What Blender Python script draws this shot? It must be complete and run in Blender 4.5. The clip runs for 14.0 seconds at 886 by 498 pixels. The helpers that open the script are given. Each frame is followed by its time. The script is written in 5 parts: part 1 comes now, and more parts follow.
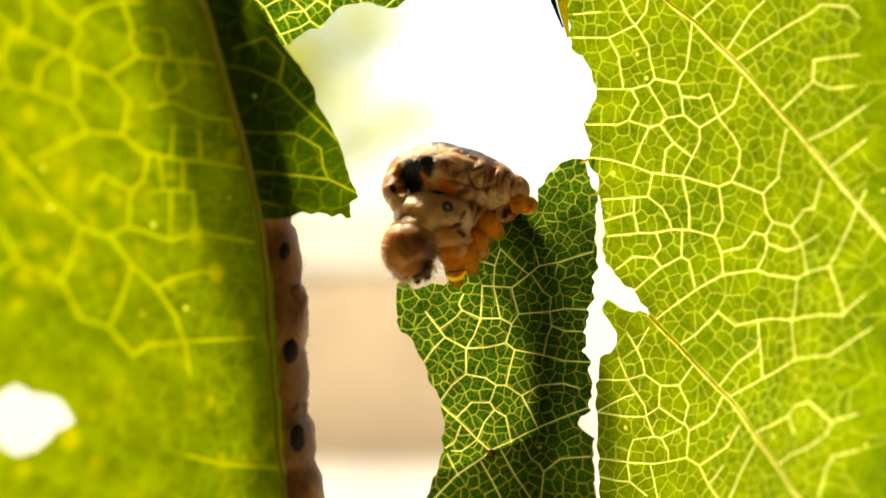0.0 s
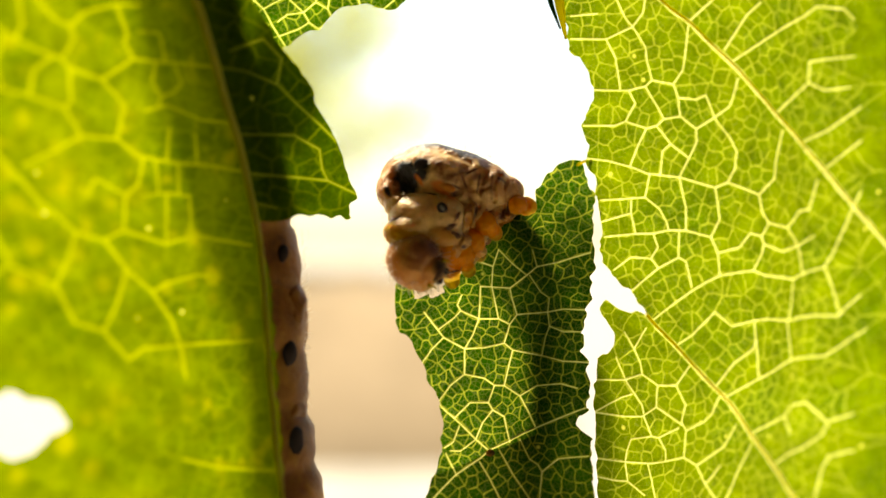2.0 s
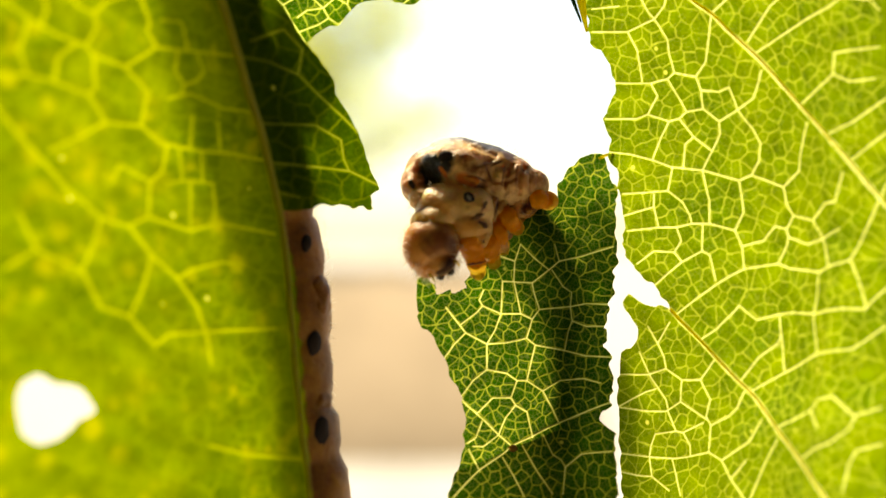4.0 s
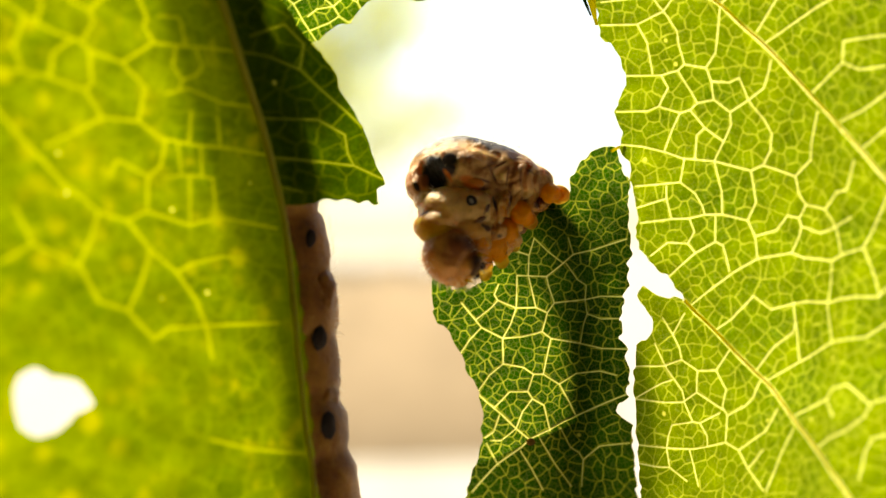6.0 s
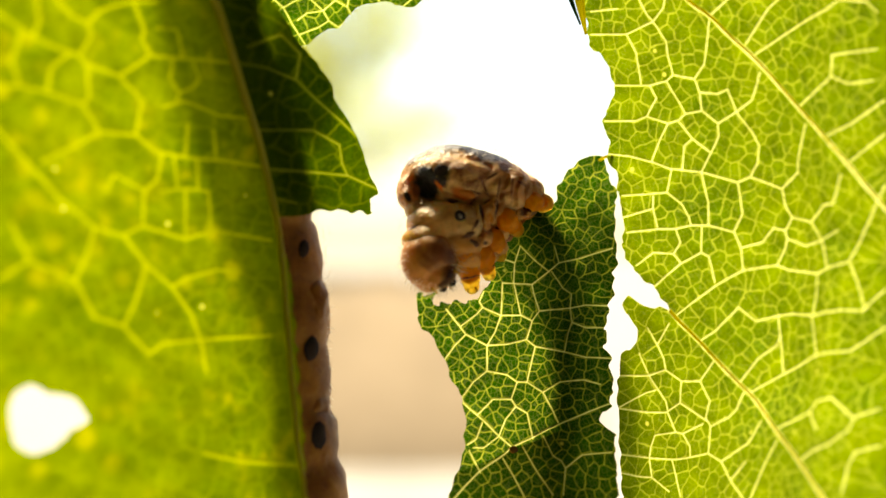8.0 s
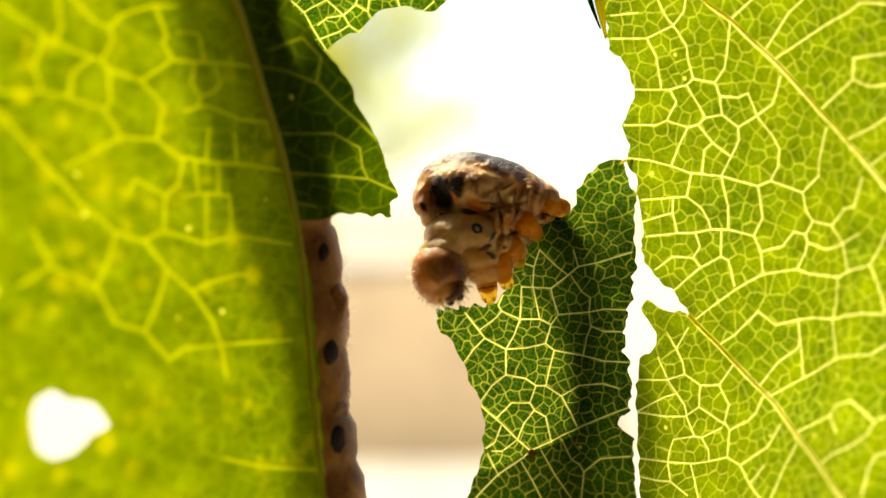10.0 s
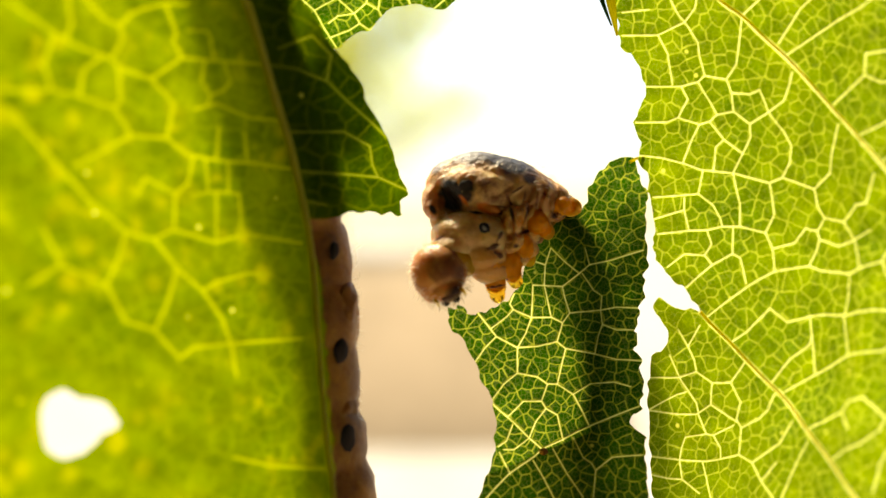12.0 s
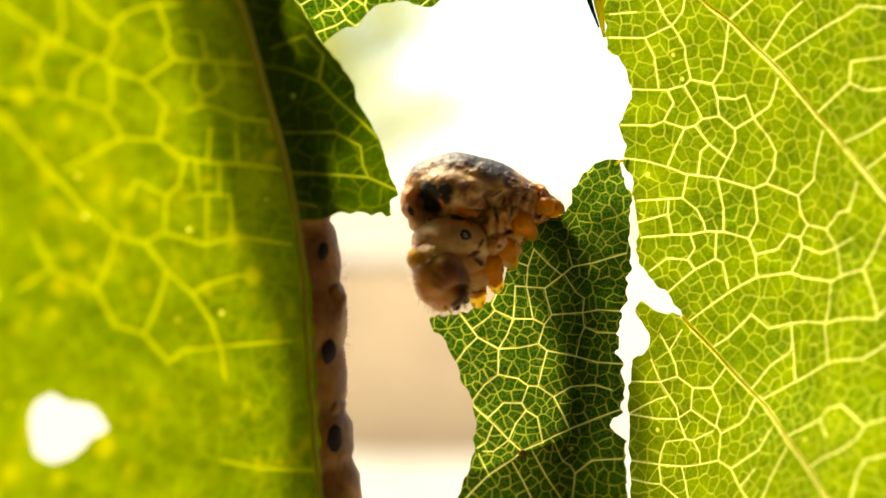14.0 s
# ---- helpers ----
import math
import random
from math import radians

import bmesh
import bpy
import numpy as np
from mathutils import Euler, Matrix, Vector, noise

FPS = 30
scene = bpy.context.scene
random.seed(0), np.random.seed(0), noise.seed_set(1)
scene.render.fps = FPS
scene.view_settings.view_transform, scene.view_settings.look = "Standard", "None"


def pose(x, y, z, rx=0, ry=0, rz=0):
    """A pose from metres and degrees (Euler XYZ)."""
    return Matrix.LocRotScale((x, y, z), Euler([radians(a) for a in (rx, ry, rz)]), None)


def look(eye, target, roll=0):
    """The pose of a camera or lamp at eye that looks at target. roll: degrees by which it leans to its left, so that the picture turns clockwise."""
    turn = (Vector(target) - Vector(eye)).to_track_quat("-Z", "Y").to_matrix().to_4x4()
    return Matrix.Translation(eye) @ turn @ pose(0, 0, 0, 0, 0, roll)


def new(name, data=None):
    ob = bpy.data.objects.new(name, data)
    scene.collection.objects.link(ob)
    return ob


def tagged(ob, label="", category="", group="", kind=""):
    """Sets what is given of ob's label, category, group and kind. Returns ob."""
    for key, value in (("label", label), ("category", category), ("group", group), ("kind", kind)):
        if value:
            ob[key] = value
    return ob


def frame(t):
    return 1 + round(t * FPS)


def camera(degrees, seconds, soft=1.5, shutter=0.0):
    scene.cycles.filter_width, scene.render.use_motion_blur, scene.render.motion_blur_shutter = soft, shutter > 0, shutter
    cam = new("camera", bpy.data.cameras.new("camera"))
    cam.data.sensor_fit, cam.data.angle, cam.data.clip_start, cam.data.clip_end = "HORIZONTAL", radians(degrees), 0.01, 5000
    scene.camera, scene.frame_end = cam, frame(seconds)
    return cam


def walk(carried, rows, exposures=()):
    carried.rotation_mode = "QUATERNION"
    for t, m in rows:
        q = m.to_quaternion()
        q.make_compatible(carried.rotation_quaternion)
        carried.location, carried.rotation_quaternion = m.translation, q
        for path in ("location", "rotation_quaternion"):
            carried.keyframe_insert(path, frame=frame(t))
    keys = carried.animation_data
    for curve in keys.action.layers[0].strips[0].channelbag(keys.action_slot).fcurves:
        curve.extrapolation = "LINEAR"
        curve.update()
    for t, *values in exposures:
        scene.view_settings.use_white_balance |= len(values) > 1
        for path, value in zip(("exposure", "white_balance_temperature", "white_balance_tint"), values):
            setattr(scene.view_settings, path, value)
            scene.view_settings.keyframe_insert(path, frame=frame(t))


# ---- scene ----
# A silkworm chews the torn edge of a mulberry leaf, seen from a hand's width away.
MM = 0.001
H = 1.1                 # height of the leaves over the ground
D = 84.636              # eye to the leaf edge, in millimetres


def at(x, d, z):
    """Millimetres across, into the distance and up from the leaf edge, as a place in the world."""
    return Vector((x * MM, d * MM, H + z * MM))


# ---------------------------------------------------------------- camera
cam = camera(36.0, 14.0, soft=1.5)
cam.data.dof.use_dof = True
cam.data.dof.focus_distance = 0.0850
cam.data.dof.aperture_fstop = 20


def eye_pose(x, y, z, yaw, pitch, roll):
    turn = Matrix.Rotation(radians(-yaw), 4, "Z") @ Matrix.Rotation(radians(90 + pitch), 4, "X") @ Matrix.Rotation(radians(roll), 4, "Z")
    return Matrix.Translation(at(x, y - D, z)) @ turn


EYE = (
    (0, 0.263, 0.536, 0.043, 1.0128, -0.1368, 0.1554),
    (0.5, 0.077, 0.470, -0.836, 0.8509, 0.3020, -0.3340),
    (1, 0.142, 0.293, -0.928, 0.8020, 0.4525, -0.5579),
    (1.5, 0.283, -0.007, -0.059, 1.2647, 0.0724, 0.0294),
    (2, -0.125, 0.225, -0.119, 1.3389, 0.0083, 0.0992),
    (2.5, -0.173, 0.386, -0.011, 1.0766, -0.0821, 0.1203),
    (3, 0.424, 0.525, -0.130, 0.4496, -0.0698, -0.0828),
    (5.5, -0.088, 0.326, -0.188, -0.1251, -0.3500, -0.5177),
    (6, -0.167, 0.245, -0.258, -0.1347, -0.2812, -1.3398),
    (6.5, 0.018, 0.175, -0.138, 0.5629, -0.0557, -0.4692),
    (7, 0.170, 0.449, -0.514, 0.3274, 0.1044, -0.4983),
    (9.5, 0, -0.033, 0.002, 0, 0, 0),
    (10, 0.405, -0.017, 0.265, -0.7371, -0.2184, -0.2184),
    (10.5, -0.540, 0.053, 0.503, -0.0037, -0.3687, 0.0024),
    (11, 0.500, 0.151, 0.347, -0.9869, -0.3855, -0.3472),
    (11.5, 0.298, -0.012, 0.640, -0.6900, -0.5485, -0.0984),
    (12, 0.151, 0.084, 0.854, -1.0388, -0.6799, -0.3466),
    (12.5, -0.024, 0.092, -0.014, -1.2706, -0.1976, -0.6315),
    (13, 1.143, 0.083, 0.374, -1.9040, -0.4267, -0.6137),
    (13.5, 0.187, 0.105, 0.545, -1.0164, -0.5250, -0.2053),
    (14, -0.325, 0.681, 0.504, 0.0143, -0.4766, 0.7485),
)
walk(cam, [(r[0], eye_pose(*r[1:])) for r in EYE], exposures=((0, 1.0, 8600, 6), (14, 1.0, 8600, 6)))

# ---------------------------------------------------------------- light
SUN_TO = Vector((-0.30, 0.50, 0.82)).normalized()
world = bpy.data.worlds.new("sky")
scene.world = world
world.use_nodes = True
wn = world.node_tree.nodes
sky = wn.new("ShaderNodeTexSky")
sky.sky_type = "NISHITA"
sky.sun_disc = False
sky.sun_elevation = math.asin(SUN_TO.z)
sky.sun_rotation = math.atan2(SUN_TO.x, SUN_TO.y)
sky.dust_density = 1.0
wn["Background"].inputs["Strength"].default_value = 0.12
world.node_tree.links.new(sky.outputs["Color"], wn["Background"].inputs["Color"])

sun = new("sun", bpy.data.lights.new("sun", "SUN"))
sun.data.energy = 4.6
sun.data.angle = radians(10)
sun.data.color = (1.0, 0.93, 0.80)
sun.matrix_world = look(SUN_TO * 10, (0, 0, 0))


# ---------------------------------------------------------------- materials
def material(name):
    m = bpy.data.materials.new(name)
    m.use_nodes = True
    n = m.node_tree.nodes
    return m, n, m.node_tree.links, n["Principled BSDF"]


def link_noise(n, l, scale, detail=4, rough=0.6, space="Object"):
    tc = n.new("ShaderNodeTexCoord")
    nz = n.new("ShaderNodeTexNoise")
    nz.inputs["Scale"].default_value, nz.inputs["Detail"].default_value, nz.inputs["Roughness"].default_value = scale, detail, rough
    l.new(tc.outputs[space], nz.inputs["Vector"])
    return nz


def ramp(n, l, source, stops):
    r = n.new("ShaderNodeValToRGB")
    while len(r.color_ramp.elements) < len(stops):
        r.color_ramp.elements.new(0.5)
    for e, (p, c) in zip(r.color_ramp.elements, stops):
        e.position, e.color = p, (*c, 1)
    l.new(source, r.inputs["Fac"])
    return r.outputs["Color"]


def mixed(n, l, fac, a, b, mode="MIX"):
    m = n.new("ShaderNodeMix")
    m.data_type, m.blend_type = "RGBA", mode
    for slot, v in (("Factor", fac), ("A", a), ("B", b)):
        socket = [s for s in m.inputs if s.name == slot and (s.type == "VALUE" if slot == "Factor" else s.type == "RGBA")][0]
        if isinstance(v, bpy.types.NodeSocket):
            l.new(v, socket)
        else:
            socket.default_value = v if slot == "Factor" else (*v, 1)
    return [o for o in m.outputs if o.type == "RGBA"][0]


def relief(n, l, height, bsdf, strength, distance):
    b = n.new("ShaderNodeBump")
    b.inputs["Strength"].default_value, b.inputs["Distance"].default_value = strength, distance
    l.new(height, b.inputs["Height"])
    l.new(b.outputs["Normal"], bsdf.inputs["Normal"])
    return b


def leaf_tissue(name, dark, light, vein, fine, share=0.90, blotch=0.0):
    """Thin green tissue that lets light through, paler along its veins."""
    m, n, l, p = material(name)
    a = n.new("ShaderNodeAttribute")
    a.attribute_name = "vein"
    patch = link_noise(n, l, 260, 3)
    grain = link_noise(n, l, 2600, 3)
    green = mixed(n, l, ramp(n, l, patch.outputs["Fac"], ((0.3, (0, 0, 0)), (0.72, (1, 1, 1)))), dark, light)
    green = mixed(n, l, 0.55, green, ramp(n, l, grain.outputs["Fac"], ((0.25, (0.45, 0.45, 0.45)), (0.75, (1, 1, 1)))), "MULTIPLY")
    mottle = link_noise(n, l, 700, 5, 0.7)
    green = mixed(n, l, 0.5, green, ramp(n, l, mottle.outputs["Fac"], ((0.36, (0.45, 0.50, 0.45)), (0.64, (1.25, 1.2, 1.0)))), "MULTIPLY")
    if blotch:
        flaw = link_noise(n, l, 520, 4, 0.6)
        green = mixed(n, l, ramp(n, l, flaw.outputs["Fac"], ((0.58, (0, 0, 0)), (0.72, (blotch, blotch, blotch)))), green, (0.42, 0.38, 0.004))
        # raised yellow blisters in clusters
        where = n.new("ShaderNodeTexCoord")
        lumps = n.new("ShaderNodeTexVoronoi")
        lumps.inputs["Scale"].default_value = 560
        l.new(where.outputs["Object"], lumps.inputs["Vector"])
        patchy = link_noise(n, l, 110, 2)
        cluster = ramp(n, l, patchy.outputs["Fac"], ((0.48, (0, 0, 0)), (0.58, (1, 1, 1))))
        round_ = ramp(n, l, lumps.outputs["Distance"], ((0.18, (0.5, 0.5, 0.5)), (0.40, (0, 0, 0))))
        green = mixed(n, l, mixed(n, l, 1.0, cluster, round_, "MULTIPLY"), green, (0.50, 0.46, 0.008))
    # finest veins inside the meshes
    tc = n.new("ShaderNodeTexCoord")
    vo = n.new("ShaderNodeTexVoronoi")
    vo.feature = "DISTANCE_TO_EDGE"
    vo.inputs["Scale"].default_value = fine
    l.new(tc.outputs["Object"], vo.inputs["Vector"])
    thin = ramp(n, l, vo.outputs["Distance"], ((0.0, (0.07, 0.07, 0.07)), (0.09, (0, 0, 0))))
    green = mixed(n, l, thin, green, vein)
    spots = n.new("ShaderNodeTexVoronoi")
    spots.inputs["Scale"].default_value = 330
    l.new(tc.outputs["Object"], spots.inputs["Vector"])
    dot = ramp(n, l, spots.outputs["Distance"], ((0.03, (0.75, 0.75, 0.75)), (0.065, (0, 0, 0))))
    green = mixed(n, l, dot, green, (0.75, 0.72, 0.10))
    # thin veins stay greener than thick ones
    thick = ramp(n, l, a.outputs["Fac"], ((0.45, (0, 0, 0)), (0.9, (1, 1, 1))))
    colour = mixed(n, l, a.outputs["Fac"], green, mixed(n, l, thick, (vein[0] * 0.80, vein[1] * 0.86, vein[2] * 0.25), vein))
    p.inputs["Roughness"].default_value, p.inputs["Specular IOR Level"].default_value = 0.5, 0.1
    l.new(mixed(n, l, 0.5, colour, (0.03, 0.08, 0.01)), p.inputs["Base Color"])
    relief(n, l, vo.outputs["Distance"], p, 0.25, 0.0001)
    t = n.new("ShaderNodeBsdfTranslucent")
    l.new(colour, t.inputs["Color"])
    mix = n.new("ShaderNodeMixShader")
    mix.inputs["Fac"].default_value = share
    l.new(p.outputs["BSDF"], mix.inputs[1])
    l.new(t.outputs["BSDF"], mix.inputs[2])
    l.new(mix.outputs["Shader"], n["Material Output"].inputs["Surface"])
    return m


def soft_skin(name, stops, scale, rough=0.5, sss=0.25, bump=0.6, radius=(0.0018, 0.0009, 0.0003), freckle=0.4):
    m, n, l, p = material(name)
    nz = link_noise(n, l, scale, 6, 0.65)
    fleck = link_noise(n, l, scale * 3.4, 4, 0.7)
    flecks = ramp(n, l, fleck.outputs["Fac"], ((0.34, (0.42, 0.30, 0.22)), (0.46, (1, 1, 1))))
    l.new(mixed(n, l, freckle, ramp(n, l, nz.outputs["Fac"], stops), flecks, "MULTIPLY"), p.inputs["Base Color"])
    p.inputs["Roughness"].default_value, p.inputs["Specular IOR Level"].default_value = rough, 0.32
    p.inputs["Subsurface Weight"].default_value = sss
    p.inputs["Subsurface Radius"].default_value = radius
    p.inputs["Subsurface Scale"].default_value = 1.0
    fine = link_noise(n, l, scale * 4, 5, 0.7)
    relief(n, l, fine.outputs["Fac"], p, bump, 0.00025)
    return m


def with_marks(m, marks, edge=0.25):
    """Lays skin markings and painted shade, (x, z, half width, half height, lean, colour) in millimetres, over a skin.
    """
    n, l = m.node_tree.nodes, m.node_tree.links
    p = n["Principled BSDF"]
    colour = p.inputs["Base Color"].links[0].from_socket
    tc = n.new("ShaderNodeTexCoord")
    wob = link_noise(n, l, 900, 3)
    for x, z, rx, rz, lean, c in marks:
        mp = n.new("ShaderNodeMapping")
        mp.vector_type = "TEXTURE"
        mp.inputs["Location"].default_value = (x * MM, -0.003, z * MM)
        mp.inputs["Rotation"].default_value = (0, radians(lean), 0)
        mp.inputs["Scale"].default_value = (rx * MM, 0.0055, rz * MM)
        l.new(tc.outputs["Object"], mp.inputs["Vector"])
        ln = n.new("ShaderNodeVectorMath")
        ln.operation = "LENGTH"
        l.new(mp.outputs["Vector"], ln.inputs[0])
        ad = n.new("ShaderNodeMath")
        ad.operation = "MULTIPLY_ADD"
        l.new(wob.outputs["Fac"], ad.inputs[0])
        ad.inputs[1].default_value = 0.9
        less = n.new("ShaderNodeMath")
        less.operation = "SUBTRACT"
        less.inputs[1].default_value = 0.45
        l.new(ln.outputs["Value"], less.inputs[0])
        l.new(less.outputs["Value"], ad.inputs[2])
        mask = ramp(n, l, ad.outputs["Value"], ((1.0 - edge, (1, 1, 1)), (1.0, (0, 0, 0))))
        colour = mixed(n, l, mask, colour, c)
    l.new(colour, p.inputs["Base Color"])
    return m


def lets_light(m, colour, share):
    """Thin flesh or hair that light passes through."""
    n, l = m.node_tree.nodes, m.node_tree.links
    t = n.new("ShaderNodeBsdfTranslucent")
    t.inputs["Color"].default_value = (*colour, 1)
    mix = n.new("ShaderNodeMixShader")
    mix.inputs["Fac"].default_value = share
    l.new(n["Principled BSDF"].outputs["BSDF"], mix.inputs[1])
    l.new(t.outputs["BSDF"], mix.inputs[2])
    l.new(mix.outputs["Shader"], n["Material Output"].inputs["Surface"])
    return m


def glassy(m, share):
    """Watery flesh through which the bright sky shows."""
    p = m.node_tree.nodes["Principled BSDF"]
    p.inputs["Transmission Weight"].default_value = share
    p.inputs["IOR"].default_value = 1.12
    p.inputs["Roughness"].default_value = 0.45
    return m


def plain(name, stops, scale, rough=0.7, metal=0.0, bump=0.3, dist=0.002):
    m, n, l, p = material(name)
    nz = link_noise(n, l, scale, 5)
    l.new(ramp(n, l, nz.outputs["Fac"], stops), p.inputs["Base Color"])
    p.inputs["Roughness"].default_value, p.inputs["Metallic"].default_value = rough, metal
    relief(n, l, nz.outputs["Fac"], p, bump, dist)
    return m


M_right = leaf_tissue("leaf_green", (0.068, 0.132, 0.0003), (0.168, 0.238, 0.0005), (0.80, 0.79, 0.26), 3400)
# left leaf's tissue again, darkened: the folded half's shade is in its colour
M_flap_shade = leaf_tissue("leaf_shaded_green", (0.020, 0.052, 0.0003), (0.050, 0.095, 0.0004), (0.22, 0.25, 0.018), 2800)
# lobe of the right leaf: darker green, its dimmer light put into the colour
M_lobe = leaf_tissue("leaf_dimmed_green", (0.009, 0.050, 0.0001), (0.020, 0.086, 0.0002), (0.84, 0.80, 0.28), 3600)
M_top = leaf_tissue("leaf_fresh_green", (0.014, 0.065, 0.0003), (0.032, 0.105, 0.0005), (0.80, 0.84, 0.24), 3600)
M_left = leaf_tissue("leaf_yellow_green", (0.092, 0.156, 0.0003), (0.216, 0.278, 0.0004), (0.34, 0.37, 0.010), 2600, 0.90, 0.6)
M_rib = leaf_tissue("leaf_rib", (0.80, 0.70, 0.10), (0.95, 0.86, 0.18), (0.9, 0.85, 0.2), 3000, 0.97)
M_rib_pale = plain("pale_rib", ((0.3, (0.50, 0.46, 0.06)), (0.7, (0.66, 0.60, 0.12))), 900, 0.6, 0.0, 0.2, 0.0001)
lets_light(M_rib_pale, (0.66, 0.60, 0.05), 0.93)
M_rib_olive = plain("olive_rib", ((0.3, (0.46, 0.42, 0.02)), (0.7, (0.62, 0.56, 0.04))), 900, 0.6, 0.0, 0.3, 0.0001)
lets_light(M_rib_olive, (0.42, 0.40, 0.03), 0.6)
M_bark = plain("young_bark", ((0.3, (0.10, 0.08, 0.05)), (0.7, (0.22, 0.17, 0.10))), 400, 0.8, 0, 0.5, 0.0004)
M_thorax = soft_skin("cream_skin", ((0.36, (0.26, 0.105, 0.028)), (0.45, (0.56, 0.32, 0.11)), (0.60, (0.78, 0.49, 0.185))), 480, 0.36, 0.35, 0.6)
with_marks(M_thorax, (
    (-1.43, 3.28, 1.23, 1.30, 0, (0.55, 0.25, 0.065)), (-0.35, 3.62, 1.00, 1.00, 0, (0.014, 0.008, 0.005)), (-0.48, 4.13, 0.82, 0.75, 0, (0.010, 0.006, 0.004)), (-0.41, 3.11, 1.02, 0.68, 0, (0.010, 0.006, 0.004)), (-1.57, 2.70, 0.24, 0.48, -25, (0.010, 0.006, 0.004)),
    (-1.09, 3.04, 0.31, 0.48, 0, (0.34, 0.12, 0.02)), (0.14, 4.06, 0.14, 0.75, -25, (0.80, 0.52, 0.20)), (0.48, 4.17, 0.65, 0.58, 0, (0.010, 0.006, 0.004)), (0.38, 3.55, 0.75, 0.52, -30, (0.020, 0.010, 0.006)),
    # orange skin spots, then crease shade painted as two dark bars
    (0.31, 3.28, 0.17, 0.55, -35, (0.66, 0.17, 0.02)), (1.67, 2.77, 0.89, 0.38, 22, (0.66, 0.17, 0.02)), (1.23, 2.36, 0.82, 0.24, 15, (0.09, 0.03, 0.01)), (2.66, 2.56, 0.55, 0.20, -10, (0.09, 0.03, 0.01)),
    (3.02, 5.60, 2.55, 0.92, 24, (0.07, 0.065, 0.07)), (0.9, 5.95, 2.4, 0.75, 0, (0.10, 0.10, 0.105)), (4.25, 4.53, 0.56, 0.42, 30, (0.09, 0.03, 0.01)), (-1.12, 5.35, 1.31, 0.36, -42, (0.16, 0.12, 0.09)),
    # shade of the right side and its creases, painted in brown
    (3.4, 2.6, 0.30, 0.45, 10, (0.42, 0.17, 0.035)), (4.1, 2.8, 0.22, 0.60, 14, (0.30, 0.11, 0.025)), (5.0, 2.9, 0.25, 0.60, 8, (0.40, 0.17, 0.04)),
    (4.6, 3.4, 1.10, 0.90, 20, (0.42, 0.20, 0.065)), (5.5, 3.0, 0.75, 0.80, 0, (0.46, 0.22, 0.07)), (3.2, 2.7, 0.80, 0.60, 0, (0.44, 0.22, 0.07)), (3.0, 3.3, 0.13, 0.70, -25, (0.20, 0.080, 0.025)), (3.9, 3.2, 0.11, 0.80, 10, (0.20, 0.080, 0.025)),
    (4.7, 3.3, 0.11, 0.75, 5, (0.20, 0.080, 0.025)), (5.3, 3.5, 0.40, 0.11, 30, (0.20, 0.080, 0.025)), (3.5, 3.9, 0.60, 0.10, -30, (0.12, 0.045, 0.015)), (2.5, 2.9, 0.50, 0.10, 15, (0.12, 0.045, 0.015)), (1.6, 4.3, 0.45, 0.08, -20, (0.20, 0.09, 0.03))), 0.45)
M_body = soft_skin("hind_skin", ((0.30, (0.11, 0.038, 0.006)), (0.5, (0.30, 0.125, 0.018)), (0.72, (0.54, 0.27, 0.040))), 300, 0.5, 0.35)
M_collar = soft_skin("pale_collar_skin", ((0.32, (0.46, 0.225, 0.065)), (0.44, (0.64, 0.37, 0.13)), (0.60, (0.84, 0.54, 0.21))), 480, 0.40, 0.6, 0.3)
with_marks(M_collar, ((1.8, -0.75, 1.8, 1.15, 10, (0.58, 0.27, 0.055)), (1.95, 0.38, 0.55, 0.13, -25, (0.18, 0.07, 0.025)), (2.35, 0.95, 0.5, 0.10, -65, (0.26, 0.11, 0.04)),
                      (-1.2, 0.9, 0.5, 0.09, -30, (0.2, 0.08, 0.02))), 0.5)
M_head = soft_skin("brown_head_skin", ((0.3, (0.46, 0.165, 0.034)), (0.7, (0.74, 0.36, 0.095))), 420, 0.42, 0.55, 0.2)
with_marks(M_head, ((0.65, 0.35, 1.45, 1.35, 0, (0.20, 0.065, 0.016)), (1.25, -0.3, 0.65, 1.2, 0, (0.12, 0.038, 0.010)), (0.55, -1.25, 0.8, 0.65, 0, (0.045, 0.016, 0.008))), 0.6)
M_flank = soft_skin("wrinkled_side_skin", ((0.38, (0.13, 0.040, 0.010)), (0.47, (0.54, 0.25, 0.060)), (0.62, (0.78, 0.48, 0.17))), 620, 0.30, 0.45, 0.6)
with_marks(M_flank, (
    # dark skin spots, plus shade painted along the creases; last three are orange skin
    (3.63, 0.89, 0.50, 0.18, -18, (0.07, 0.022, 0.008)), (5.41, 1.82, 0.30, 0.22, -20, (0.07, 0.022, 0.008)), (5.79, 2.50, 0.15, 0.62, 8, (0.07, 0.022, 0.008)), (2.81, 1.92, 0.15, 0.72, -12, (0.07, 0.022, 0.008)),
    (4.70, 3.05, 0.13, 0.90, 5, (0.07, 0.022, 0.008)), (4.15, 1.30, 0.37, 0.13, -40, (0.07, 0.022, 0.008)), (3.36, 3.05, 0.61, 0.13, -30, (0.07, 0.022, 0.008)), (3.02, 0.03, 0.23, 0.18, 0, (0.07, 0.022, 0.008)),
    (4.66, 0.55, 0.34, 0.13, -30, (0.07, 0.022, 0.008)), (3.74, 2.09, 0.15, 0.72, 15, (0.07, 0.022, 0.008)), (5.00, 3.63, 0.45, 0.13, 25, (0.07, 0.022, 0.008)), (4.59, 1.47, 0.46, 0.34, 20, (0.62, 0.24, 0.025)),
    (3.80, -0.31, 0.41, 0.36, 0, (0.62, 0.24, 0.025)), (3.29, 1.58, 0.26, 0.46, 0, (0.62, 0.24, 0.025))), 0.6)
